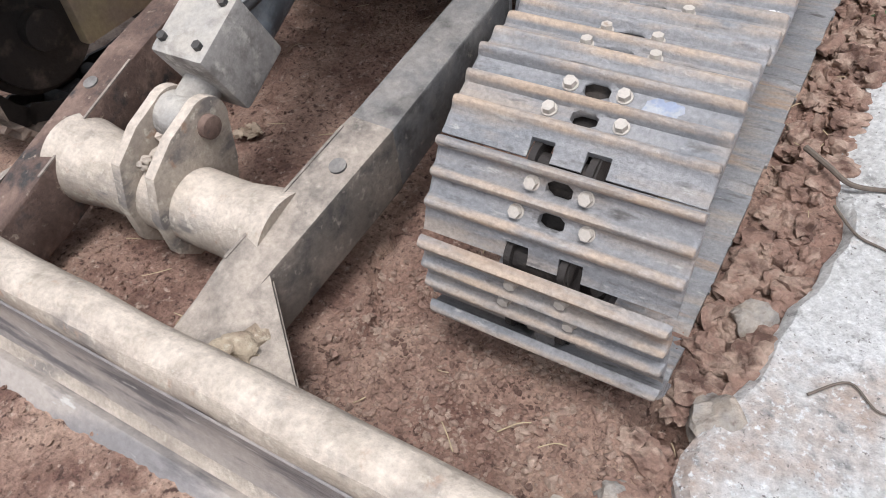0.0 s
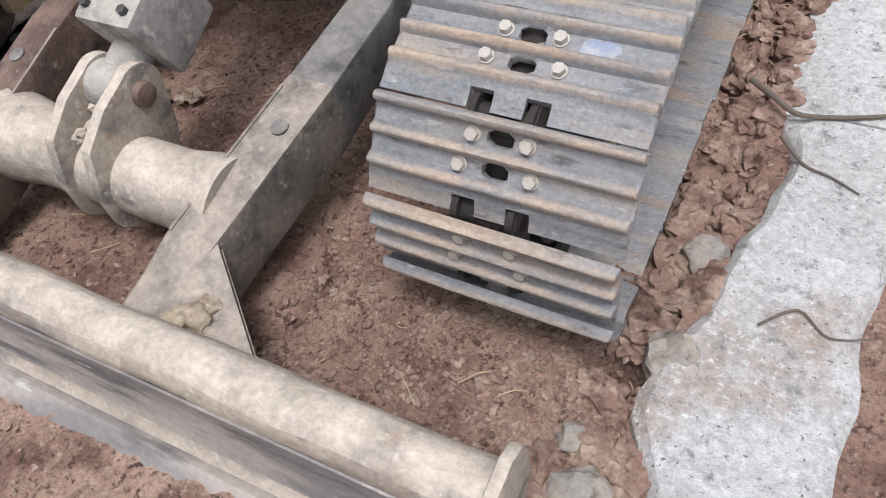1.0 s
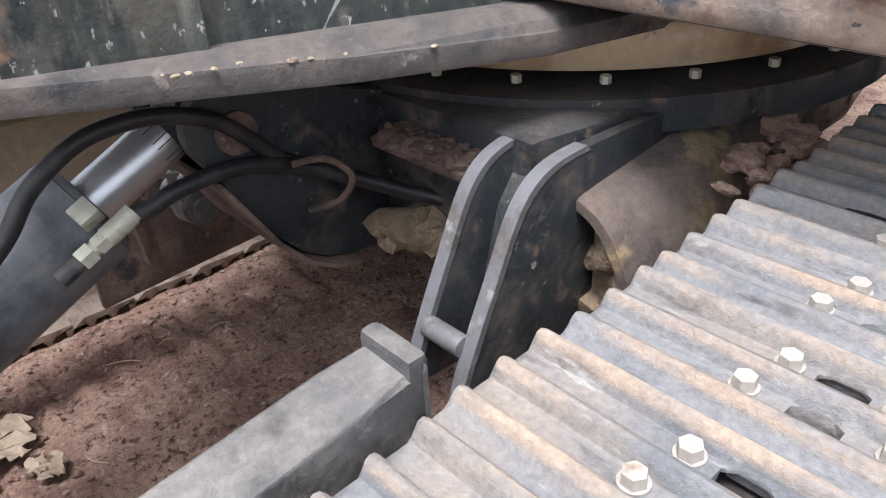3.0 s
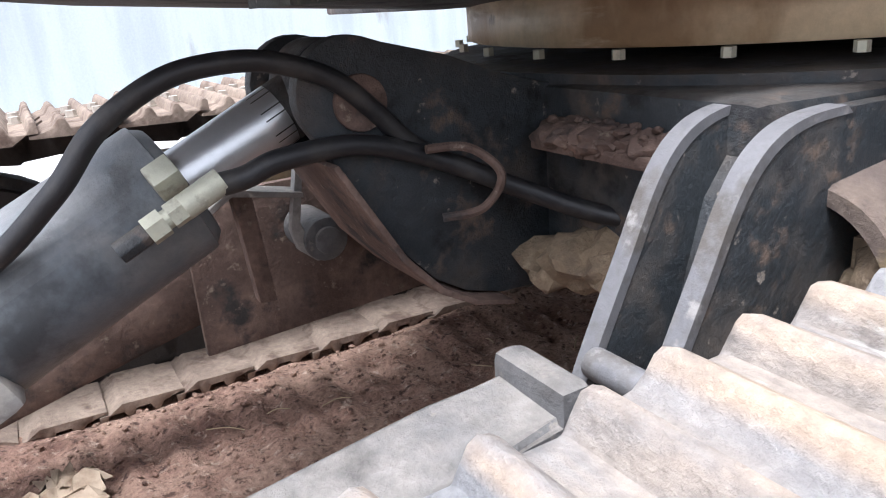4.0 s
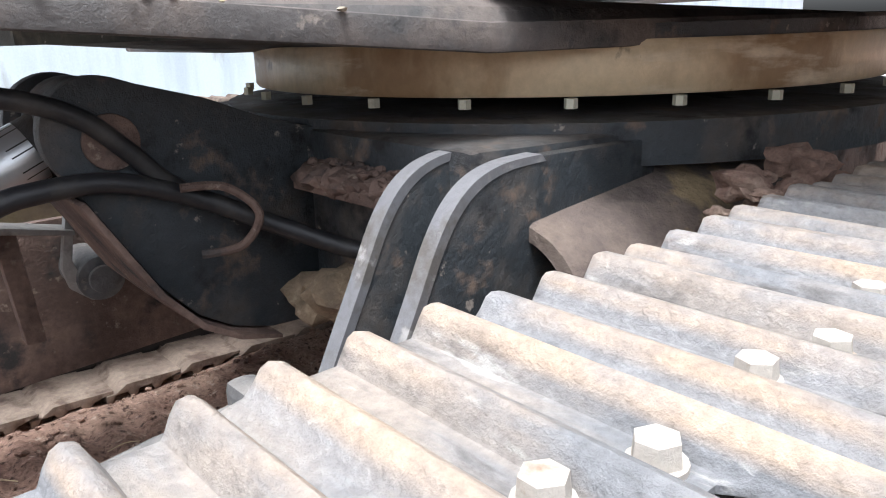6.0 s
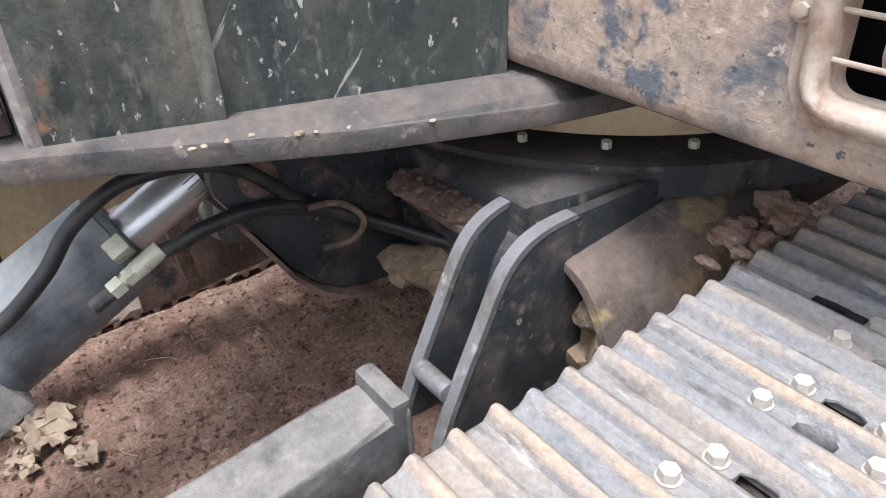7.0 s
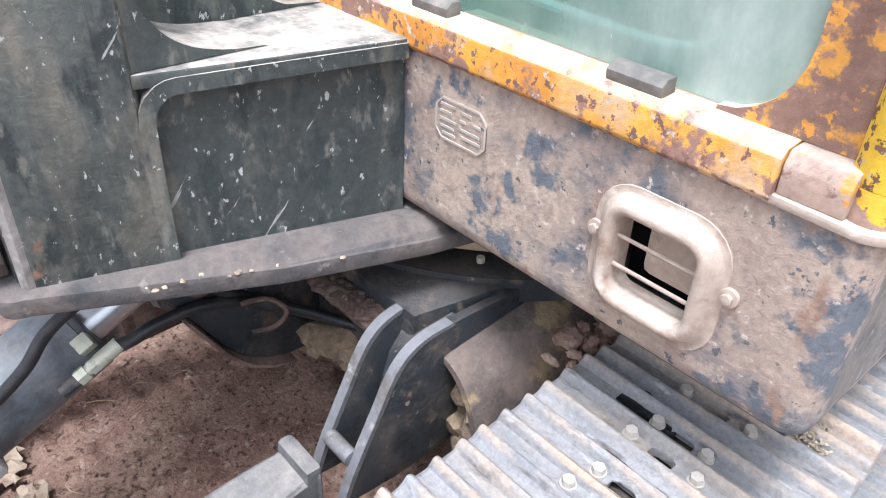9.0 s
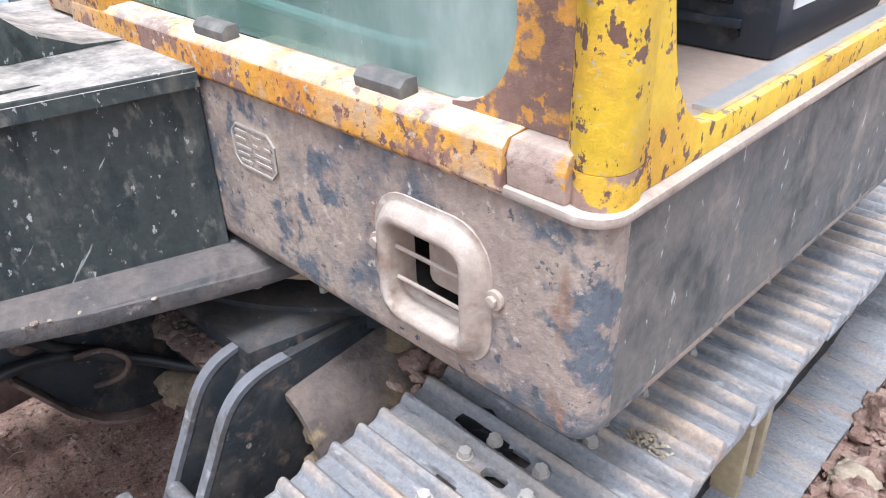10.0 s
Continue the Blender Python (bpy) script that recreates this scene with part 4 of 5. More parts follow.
# ---- slewing ring ----
bm = bmesh.new()
RING = (XC, 1.42)
lathe(bm, RING, [(0.42, 0.738), (0.565, 0.738), (0.568, 0.742), (0.568, 0.800), (0.565, 0.804), (0.42, 0.804)], n=96)
ring = part("slewing_ring", bm, "ring", digger, "greasy bronze-brown slewing ring", angle=45)
for k in range(28):
    a = math.tau * k / 28 + 0.07
    bm = bmesh.new()
    c = (RING[0] + 0.585 * math.cos(a), RING[1] + 0.585 * math.sin(a))
    cyl(bm, (*c, 0.726), (*c, 0.738), 0.0085, n=6)
    part("ring_bolt", bm, "zinc", ring)


# ---- upper structure ----
def build_deck():
    zt, zb = 0.885, 0.852
    edge = [(-0.49, 0.86), (-0.548, 0.60), (-0.612, 0.415), (-0.672, 0.245)] + arc(-0.70, 0.24, 0.028, 0, -90, 5) + [(-0.98, 0.215), (-1.10, 0.30), (-1.15, 0.5), (-1.15, 0.86)]
    bm = bmesh.new()
    prism(bm, edge + [(-1.75, 0.9), (-1.75, 2.3), (-0.30, 2.3), (-0.36, 1.5), (-0.43, 1.12)], "z", zb, zt)
    for v in bm.verts:
        v.co.z += 0.016 - 0.084 * min(v.co.y, 0.86)
    dk = part("upper_deck", bm, "deck", digger, "dirty dark deck plate of the upper frame, dusty on top", bevel=0.006)
    bm = bmesh.new()
    lathe(bm, RING, [(0.35, 0.804), (0.56, 0.804), (0.56, 0.822), (0.35, 0.822)])
    part("ring_flange", bm, "dark", dk)
    # nose box: forward cheek and recessed flank
    bm = bmesh.new()
    prism(bm, [(-0.69, 0.265), (-0.660, 0.40), (-0.646, 0.446), (-0.668, 0.462), (-0.80, 0.50), (-0.95, 0.45), (-0.95, 0.25), (-0.72, 0.25)], "z", 0.86, 1.75)
    part("nose_cheek", bm, "green", dk, "dark green scratched steel cheek", bevel=0.012)
    bm = bmesh.new()
    prism(bm, [(-0.672, 0.44), (-0.575, 0.862), (-0.80, 0.862), (-0.80, 0.44)], "z", 0.82, 1.155)
    part("nose_flank", bm, "green", dk, "dark green scratched side panel")
    # rim above the flank and its rounded front corner
    def rim_pt(t, out):
        x0, y0, x1, y1 = -0.672, 0.44, -0.575, 0.862
        nx, ny = 0.974, -0.224
        return x0 + (x1 - x0) * t + nx * out, y0 + (y1 - y0) * t + ny * out
    bm = bmesh.new()
    pth = [(0.02, 0.855), (0.02, 1.02), (0.022, 1.10)] + [(0.022 + 0.14 * (1 - math.cos(radians(a))), 1.10 + 0.066 * math.sin(radians(a))) for a in (20, 40, 60, 75, 90)] + [(0.5, 1.168), (0.995, 1.170)]
    rows = []
    for t, z in pth:
        a = rim_pt(t, -0.03)
        b = rim_pt(t, 0.022)
        rows.append((t, z, a, b))
    prev = None
    for i, (t, z, a, b) in enumerate(rows):
        t0, z0 = pth[max(i - 1, 0)]
        t1, z1 = pth[min(i + 1, len(pth) - 1)]
        dt, dz = (t1 - t0) * 0.433, z1 - z0
        ln = math.hypot(dt, dz)
        nt, nz = dz / ln * 0.024 / 0.433, -dt / ln * 0.024
        a2, b2 = rim_pt(t + nt, -0.03), rim_pt(t + nt, 0.022)
        ring4 = [bm.verts.new((*a, z)), bm.verts.new((*b, z)), bm.verts.new((*b2, z + nz)), bm.verts.new((*a2, z + nz))]
        if prev:
            for k in range(4):
                bm.faces.new((prev[k], prev[(k + 1) % 4], ring4[(k + 1) % 4], ring4[k]))
        else:
            bm.faces.new(ring4)
        prev = ring4
    bm.faces.new(prev[::-1])
    part("flank_rim", bm, "green", dk, "raised rounded rim round the panel", angle=40)
    bm = bmesh.new()
    prism(bm, [(-0.655, 0.43), (-0.56, 0.85), (-0.56, 0.95), (-1.3, 0.95), (-1.3, 0.62), (-0.80, 0.50)], "z", 1.155, 1.176)
    part("nose_top", bm, "green", dk, "dust-covered top plate", bevel=0.003)
    # sloping hood beside the cab
    bm = bmesh.new()
    hood = [(0.56 + 0.30 * (1 - math.sin(radians(a))), 1.177 + 0.42 * (1 - math.cos(radians(a))) ** 1.2) for a in (0, 15, 30, 45, 58, 70, 80)]
    prism(bm, hood + [(0.42, 1.60), (0.42, 1.177)], "x", -1.15, -0.80)
    part("hood_slope", bm, "green", dk, "dark sloping hood, dusty at its foot", angle=60)
    bm = bmesh.new()
    ramp = smooth_path([(0.66, 1.1775, 0), (0.59, 1.184, 0), (0.53, 1.203, 0), (0.49, 1.240, 0), (0.465, 1.30, 0), (0.45, 1.40, 0), (0.446, 1.75, 0)], 4)
    prism(bm, [(p.x, p.y) for p in ramp] + [(0.41, 1.75), (0.41, 1.1775)], "x", -0.86, -0.654)
    part("hood_shoulder", bm, "green", dk, "rounded shoulder of the hood", angle=60)
    # worn front edge of the cheek
    bm = bmesh.new()
    prism(bm, [(-0.7015, 0.249), (-0.6895, 0.2575), (-0.6905, 0.268), (-0.7035, 0.2565)], "z", 0.868, 1.75)
    part("cheek_edge", bm, "guard", dk, "bare worn edge of the cheek", bevel=0.002)
    bm = bmesh.new()
    box(bm, -1.16, -0.86, 0.86, 1.1, 1.178, 1.42)
    part("tool_box", bm, "yellow", dk, "yellow steel box behind the nose", bevel=0.02)
    # boom foot at the nose
    for x in (-0.98, -0.76):
        bm = bmesh.new()
        prism(bm, arc(0.150, 1.08, 0.080, -60, 240, 16) + [(0.11, 0.96), (0.17, 0.885), (0.246, 0.885), (0.246, 1.0)], "x", x - 0.02, x + 0.02)
        part("boom_lug", bm, "mud", dk, "dusty brown cast boom lug", bevel=0.004)
    bm = bmesh.new()
    cyl(bm, (-1.02, 0.155, 1.08), (-0.722, 0.155, 1.08), 0.055)
    cyl(bm, (-0.722, 0.155, 1.08), (-0.714, 0.155, 1.08), 0.040)
    part("boom_pin", bm, "vent", dk, "dusty round end of the boom pin", bevel=0.005)
    bm = bmesh.new()
    box(bm, -0.742, -0.722, 0.203, 0.243, 0.915, 1.022)
    part("pin_keeper", bm, "arm", dk, "dusty bolted keeper plate", bevel=0.004)
    for y, z in ((0.226, 1.000), (0.220, 0.938)):
        bm = bmesh.new()
        cyl(bm, (-0.723, y, z), (-0.711, y, z), 0.0105, 0.0095, n=6)
        part("keeper_bolt", bm, "bolt", dk)
    bm = bmesh.new()
    cyl(bm, (-1.25, 0.195, 0.975), (-0.735, 0.195, 0.975), 0.017)
    part("grease_pipe", bm, "chrome", dk)
    bm = bmesh.new()
    sweep(bm, [(-0.745, 0.185, 0.90), (-0.72, 0.20, 0.94), (-0.705, 0.235, 0.98), (-0.70, 0.25, 1.02)], 0.003, n=6)
    part("wire", bm, "rust", dk)
    bm = bmesh.new()
    prism(bm, [(0.02, 1.26), (0.05, 1.21), (0.10, 1.182), (0.17, 1.172), (0.215, 1.185), (0.238, 1.24), (0.242, 1.40), (0.242, 1.75), (-0.02, 1.75)], "x", -0.95, -0.79)
    part("boom_foot", bm, "mud", dk, "dusty brown foot of the boom", bevel=0.012)
    # rear of the machine
    bm = bmesh.new()
    box(bm, -1.75, -0.62, 0.95, 2.6, 0.885, 1.75)
    part("engine_housing", bm, "green", dk, bevel=0.03)
    return dk


deck = build_deck()
bm = bmesh.new()
rng = random.Random(11)
for i in range(16):
    t = rng.uniform(0.2, 0.75)
    lump(bm, (-0.665 + 0.135 * t + rng.uniform(0.015, 0.04), 0.28 + 0.55 * t, 0.8785 - 0.0462 * t), rng.uniform(0.002, 0.0055), 0.5, 0.5, 2, i)
part("pebbles", bm, "lump", label="pale crumbs of soil lying on the deck edge", category="soil", kind="stuff")


def grid_plate(us, vs, skip, place, thick):
    """A plate over the cells us x vs without those in skip; place(u, v, d) gives the point at depth d."""
    bm = bmesh.new()
    f, b = {}, {}
    for i, u in enumerate(us):
        for j, v in enumerate(vs):
            f[i, j] = bm.verts.new(place(u, v, 0))
            b[i, j] = bm.verts.new(place(u, v, thick))
    def absent(i, j):
        return not (0 <= i < len(us) - 1 and 0 <= j < len(vs) - 1) or (i, j) in skip
    for i in range(len(us) - 1):
        for j in range(len(vs) - 1):
            if absent(i, j):
                continue
            bm.faces.new((f[i, j], f[i + 1, j], f[i + 1, j + 1], f[i, j + 1]))
            bm.faces.new((b[i, j], b[i, j + 1], b[i + 1, j + 1], b[i + 1, j]))
            for di, dj, p, q in ((-1, 0, (i, j), (i, j + 1)), (1, 0, (i + 1, j), (i + 1, j + 1)), (0, -1, (i, j), (i + 1, j)), (0, 1, (i, j + 1), (i + 1, j + 1))):
                if absent(i + di, j + dj):
                    bm.faces.new((f[p], f[q], b[q], b[p]))
    bmesh.ops.delete(bm, geom=[v for v in bm.verts if not v.link_faces], context="VERTS")
    return bm


CABY, CABX, CZ0, CZ1 = 0.865, 0.182, 0.862, 1.158


def round_frame(bm, cx, cz, w, h, r, prof, y0, n=6):
    """A rounded rectangular frame in the plane y = y0; prof: (outwards, forwards) steps."""
    rings = []
    for o, fwd in prof:
        pts = []
        for qx, qz, a0 in ((1, 1, 0), (-1, 1, 90), (-1, -1, 180), (1, -1, 270)):
            for i in range(n + 1):
                a = radians(a0 + 90 * i / n)
                pts.append((cx + qx * (w / 2 - r) + (r + o) * math.cos(a), y0 - fwd, cz + qz * (h / 2 - r) + (r + o) * math.sin(a)))
        rings.append([bm.verts.new(p) for p in pts])
    for a, b in zip(rings, rings[1:]):
        for k in range(len(a)):
            bm.faces.new((a[k], a[(k + 1) % len(a)], b[(k + 1) % len(a)], b[k]))


def build_cab():
    us = [-0.605, -0.121, 0.005, CABX - 0.04]
    vs = [CZ0 + 0.03, 0.942, 1.068, CZ1]
    cab = part("cab", grid_plate(us, vs, {(1, 1)}, lambda u, v, d: (u, CABY + d, v), 0.012), "cab", digger, "weathered operator's cab, tan dust over dark blue-grey paint")
    # rounded corner and side
    bm = bmesh.new()
    path = [(CABX - 0.04, CABY)] + arc(CABX - 0.035, CABY + 0.035, 0.035, -85, -5, 8) + [(CABX, CABY + 0.05)]
    back = [(CABX - 0.012, CABY + 0.05)] + arc(CABX - 0.035, CABY + 0.035, 0.023, -5, -85, 8) + [(CABX - 0.04, CABY + 0.012)]
    prism(bm, path + back, "z", CZ0 + 0.03, CZ1)
    part("cab_corner", bm, "cab", cab)
    bm = bmesh.new()
    prism(bm, [(CABY + 0.05, CZ0 + 0.03), (2.05, CZ0), (2.05, CZ1 - 0.02), (CABY + 0.05, CZ1)], "x", CABX - 0.012, CABX)
    part("side_panel", bm, "cab_side", cab, "grey scratched side panel under the door")
    bm = bmesh.new()
    prism(bm, [(-0.605, CABY + 0.01), (CABX - 0.02, CABY + 0.01), (CABX - 0.012, CABY + 0.05), (CABX - 0.012, 2.05), (-0.605, 2.05)], "z", CZ0 + 0.004, CZ0 + 0.02)
    part("cab_bottom", bm, "dark", cab)
    bm = bmesh.new()
    loops = []
    for off, z in ((0.0, 0.03), (0.001, 0.022), (0.004, 0.012), (0.010, 0.005), (0.018, 0.001), (0.030, 0.0)):
        pts = [(-0.605, CABY + off), (CABX - 0.035, CABY + off)] + arc(CABX - 0.035, CABY + 0.035, 0.035 - off, -85, -5, 8) + [(CABX - off, CABY + 0.05)]
        loop = [bm.verts.new((x, y, CZ0 + z)) for x, y in pts]
        loop.append(bm.verts.new((CABX - off, 2.05, CZ0 + z - 0.03)))
        loops.append(loop)
    for a, b in zip(loops, loops[1:]):
        for k in range(len(a) - 1):
            bm.faces.new((a[k], a[k + 1], b[k + 1], b[k]))
    part("cab_skirt", bm, "cab", cab, angle=70)
    # dusty ledge round the corner
    bm = bmesh.new()
    led = [(0.03, CABY - 0.004), (CABX - 0.035, CABY - 0.008)] + arc(CABX - 0.033, CABY + 0.033, 0.042, -85, -5, 8) + [(CABX + 0.008, CABY + 0.2), (CABX + 0.006, 2.05), (CABX - 0.03, 2.05), (CABX - 0.03, CABY + 0.06), (0.03, CABY + 0.03)]
    prism(bm, led, "z", CZ1, CZ1 + 0.012)
    part("cab_ledge", bm, "vent", cab, "dusty rounded ledge", bevel=0.004)
    # yellow sill under the windscreen
    bm = bmesh.new()
    prism(bm, [(CABY - 0.002, CZ1), (CABY - 0.010, CZ1 + 0.008), (CABY - 0.006, 1.212), (CABY + 0.004, 1.222), (CABY + 0.045, 1.226), (CABY + 0.045, CZ1)], "x", -1.02, 0.06)
    part("window_sill", bm, "yellow", cab, "chipped yellow sill, dusty on top", bevel=0.003)
    bm = bmesh.new()
    prism(bm, [(CABY, CZ1 + 0.012), (CABY - 0.002, 1.205), (CABY + 0.006, 1.222), (CABY + 0.05, 1.224), (CABY + 0.05, CZ1 + 0.012)], "x", 0.061, 0.136)
    part("sill_end", bm, "primer", cab, "brown rusted end of the sill", bevel=0.003)
    # front frame with a rounded window corner
    bm = bmesh.new()
    y = 0.908
    out = [(0.125, 1.224), (0.125, 1.80), (0.045, 1.80), (0.045, 1.325)] + [(-0.045 + 0.09 * math.cos(radians(a)), 1.325 + 0.095 * math.sin(radians(a))) for a in (0, -15, -30, -45, -60, -75, -90)] + [(-0.045, 1.224)]
    prism(bm, out, "y", y - 0.012, y + 0.02)
    part("window_frame", bm, "rusty", cab, "yellow frame panel flaking to brown rust")
    bm = bmesh.new()
    box(bm, -1.0, 0.07, y + 0.004, y + 0.009, 1.226, 1.80)
    g = part("windscreen", bm, "glass", cab, "dusty greenish windscreen glass")
    g.visible_shadow = False
    bm = bmesh.new()
    sweep(bm, [(-1.0, y + 0.02, 1.30), (-0.3, y + 0.02, 1.268), (-0.12, y + 0.02, 1.27), (-0.06, y + 0.02, 1.31), (-0.02, y + 0.02, 1.36), (0.04, y + 0.02, 1.38)], 0.008, n=8)
    part("window_seal", bm, "wall", cab, "pale seal behind the glass")
    bm = bmesh.new()
    prism(bm, [(-1.0, 1.226), (-1.0, 1.29), (-0.3, 1.262), (-0.12, 1.265), (-0.06, 1.305), (-0.02, 1.355), (0.04, 1.375), (0.04, 1.226)], "y", y + 0.03, y + 0.036)
    part("inner_panel", bm, "frame", cab)
    for x in (-0.528, -0.145):
        bm = bmesh.new()
        prism(bm, [(0.872, 1.222), (0.870, 1.236), (0.880, 1.245), (0.898, 1.245), (0.900, 1.222)], "x", x - 0.042, x + 0.042)
        part("rubber_stop", bm, "rubber", cab, "grey-black rubber stop", bevel=0.002)
    # corner pillar
    bm = bmesh.new()
    cx, cy = 0.152, 0.907
    sec = arc(cx - 0.002, cy - 0.002, 0.034, -110, 10, 10) + [(cx + 0.030, cy + 0.02), (cx + 0.01, cy + 0.035), (cx - 0.032, cy + 0.03), (cx - 0.032, cy - 0.02)]
    prism(bm, sec, "z", CZ1 + 0.050, 1.80)
    part("corner_pillar", bm, "pillar", cab, "bright yellow rounded cab pillar with rust chips", bevel=0.003)
    bm = bmesh.new()
    prism(bm, sec, "z", CZ1 + 0.011, CZ1 + 0.050)
    part("pillar_foot", bm, "pillar_foot", cab, "brown rusted foot of the pillar")
    bm = bmesh.new()
    gus = [(0.925, 1.17), (1.9, 1.17), (1.9, 1.205), (1.09, 1.205)] + [(1.09 - 0.12 * math.sin(radians(a)), 1.205 + 0.14 * (1 - math.cos(radians(a)))) for a in (20, 40, 60, 75)] + [(0.945, 1.42), (0.925, 1.42)]
    prism(bm, gus, "x", CABX - 0.032, CABX - 0.006)
    part("door_sill", bm, "pillar", cab, "yellow door sill", bevel=0.003)
    bm = bmesh.new()
    prism(bm, [(1.10, 1.206), (1.9, 1.206), (1.9, 1.212), (1.10, 1.212)], "x", CABX - 0.045, CABX - 0.018)
    part("sill_strip", bm, "alu", cab, "worn bare metal strip on the sill")
    bm = bmesh.new()
    box(bm, -0.6, CABX - 0.034, 0.93, 1.95, 1.165, 1.182)
    part("cab_floor", bm, "floor", cab, "dusty tan cab floor")
    # seat base
    bm = bmesh.new()
    box(bm, -0.50, 0.10, 1.40, 1.85, 1.182, 1.42)
    sb = part("seat_base", bm, "navy", cab, "dark navy seat box with a slotted grille", bevel=0.012)
    for i in range(14):
        bm = bmesh.new()
        x = -0.20 + 0.0165 * i
        box(bm, x, x + 0.008, 1.388, 1.402, 1.26, 1.31)
        part("grille_bar", bm, "navy", cab)
    # Black sheet laid on the box stands for shade in the slots.
    bm = bmesh.new()
    box(bm, -0.205, 0.03, 1.395, 1.401, 1.255, 1.315)
    part("grille_shade_back", bm, "grease_and_shade", cab)
    bm = bmesh.new()
    box(bm, -0.30, 0.05, 1.390, 1.402, 1.222, 1.236)
    part("seat_rib", bm, "navy", cab, bevel=0.005)
    bm = bmesh.new()
    box(bm, 0.0995, 0.103, 1.44, 1.52, 1.25, 1.31)
    part("label_plate", bm, "white", cab, "small white label")
    for x, z in ((0.055, 1.29), (0.04, 1.215)):
        bm = bmesh.new()
        cyl(bm, (x, 1.402, z), (x, 1.394, z), 0.009, n=6)
        part("seat_bolt", bm, "zinc" if z > 1.25 else "grease_and_shade", cab)
    # rear closing
    bm = bmesh.new()
    box(bm, -0.6, CABX - 0.01, 1.95, 2.05, 1.17, 1.8)
    part("cab_rear", bm, "navy", cab)
    bm = bmesh.new()
    box(bm, -1.0, CABX, 0.9, 2.05, 1.80, 1.86)
    part("cab_roof", bm, "yellow", cab, bevel=0.03)
    bm = bmesh.new()
    sweep(bm, [(0.104, 0.90, 1.56), (0.103, 0.862, 1.53), (0.104, 0.850, 1.44), (0.111, 0.847, 1.410), (0.129, 0.847, 1.399), (0.146, 0.862, 1.402), (0.152, 0.89, 1.41)], 0.012)
    part("grab_handle", bm, "black", cab, "black grab handle")
    # vent cover
    bm = bmesh.new()
    vx, vz = -0.058, 1.005
    round_frame(bm, vx, vz, 0.124, 0.124, 0.020, [(-0.001, -0.03), (-0.001, 0.012), (0.002, 0.018), (0.008, 0.022), (0.015, 0.021), (0.022, 0.014), (0.028, 0.005), (0.030, 0.002), (0.039, 0.002), (0.040, -0.001)], CABY)
    vent = part("vent_cover", bm, "vent", cab, "tan pressed-steel vent cover", angle=60)
    for dz in (0.022, -0.024):
        bm = bmesh.new()
        cyl(bm, (vx - 0.064, CABY - 0.002, vz + dz), (vx + 0.064, CABY - 0.002, vz + dz), 0.0030, n=8)
        part("vent_bar", bm, "vent", cab, "thin horizontal bar")
    # Black plate: the shade inside the vent is put into its colour.
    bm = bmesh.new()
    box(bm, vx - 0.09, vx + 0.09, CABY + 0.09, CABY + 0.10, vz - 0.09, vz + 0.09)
    part("vent_shade_back", bm, "grease_and_shade", cab)
    # Filter stops short at left and bottom, leaving the painted shade visible there.
    bm = bmesh.new()
    box(bm, vx - 0.034, vx + 0.09, CABY + 0.024, CABY + 0.085, vz - 0.036, vz + 0.09)
    part("vent_filter", bm, "vent", cab, "dull pale filter behind the bars", bevel=0.015)
    for dx, dz in ((-0.097, 0.016), (0.107, 0.016)):
        bm = bmesh.new()
        cyl(bm, (vx + dx, CABY + 0.002, vz + dz), (vx + dx, CABY - 0.006, vz + dz), 0.013, n=20)
        cyl(bm, (vx + dx, CABY - 0.006, vz + dz), (vx + dx, CABY - 0.012, vz + dz), 0.008, n=6)
        part("vent_bolt", bm, "vent", cab, bevel=0.001)
    # identity plate with unreadable lines
    bm = bmesh.new()
    px, pz, w, h, c = -0.436, 1.069, 0.116, 0.072, 0.016
    def octagon(g):
        return [(px - w / 2 + g, pz - h / 2 + c), (px - w / 2 + c, pz - h / 2 + g), (px + w / 2 - c, pz - h / 2 + g), (px + w / 2 - g, pz - h / 2 + c), (px + w / 2 - g, pz + h / 2 - c), (px + w / 2 - c, pz + h / 2 - g), (px - w / 2 + c, pz + h / 2 - g), (px - w / 2 + g, pz + h / 2 - c)]
    prism(bm, octagon(0.0), "y", CABY - 0.002, CABY + 0.001)
    plate = part("data_plate", bm, "cab", cab, "worn metal data plate")
    bm = bmesh.new()
    o, i2 = [bm.verts.new((x, CABY - 0.0035, z)) for x, z in octagon(0.0)], [bm.verts.new((x, CABY - 0.0035, z)) for x, z in octagon(0.0035)]
    o2, i3 = [bm.verts.new((v.co.x, CABY - 0.001, v.co.z)) for v in o], [bm.verts.new((v.co.x, CABY - 0.001, v.co.z)) for v in i2]
    for k in range(8):
        j = (k + 1) % 8
        bm.faces.new((o[k], o[j], i2[j], i2[k]))
        bm.faces.new((o[k], o2[k], o2[j], o[j]))
        bm.faces.new((i2[k], i2[j], i3[j], i3[k]))
    part("plate_rim", bm, "bolt", plate)
    for x0, x1, z in ((-0.045, -0.012, 0.024), (-0.047, -0.020, 0.012), (-0.047, -0.008, -0.001), (-0.045, -0.014, -0.013), (0.004, 0.024, 0.022), (0.000, 0.012, 0.008), (0.030, 0.046, 0.010), (0.002, 0.044, -0.006), (0.004, 0.046, -0.018), (-0.040, -0.010, -0.024)):
        bm = bmesh.new()
        box(bm, px + x0, px + x1, CABY - 0.0034, CABY - 0.001, pz + z - 0.0022, pz + z + 0.0022)
        part("plate_bar", bm, "bolt", plate)


build_cab()


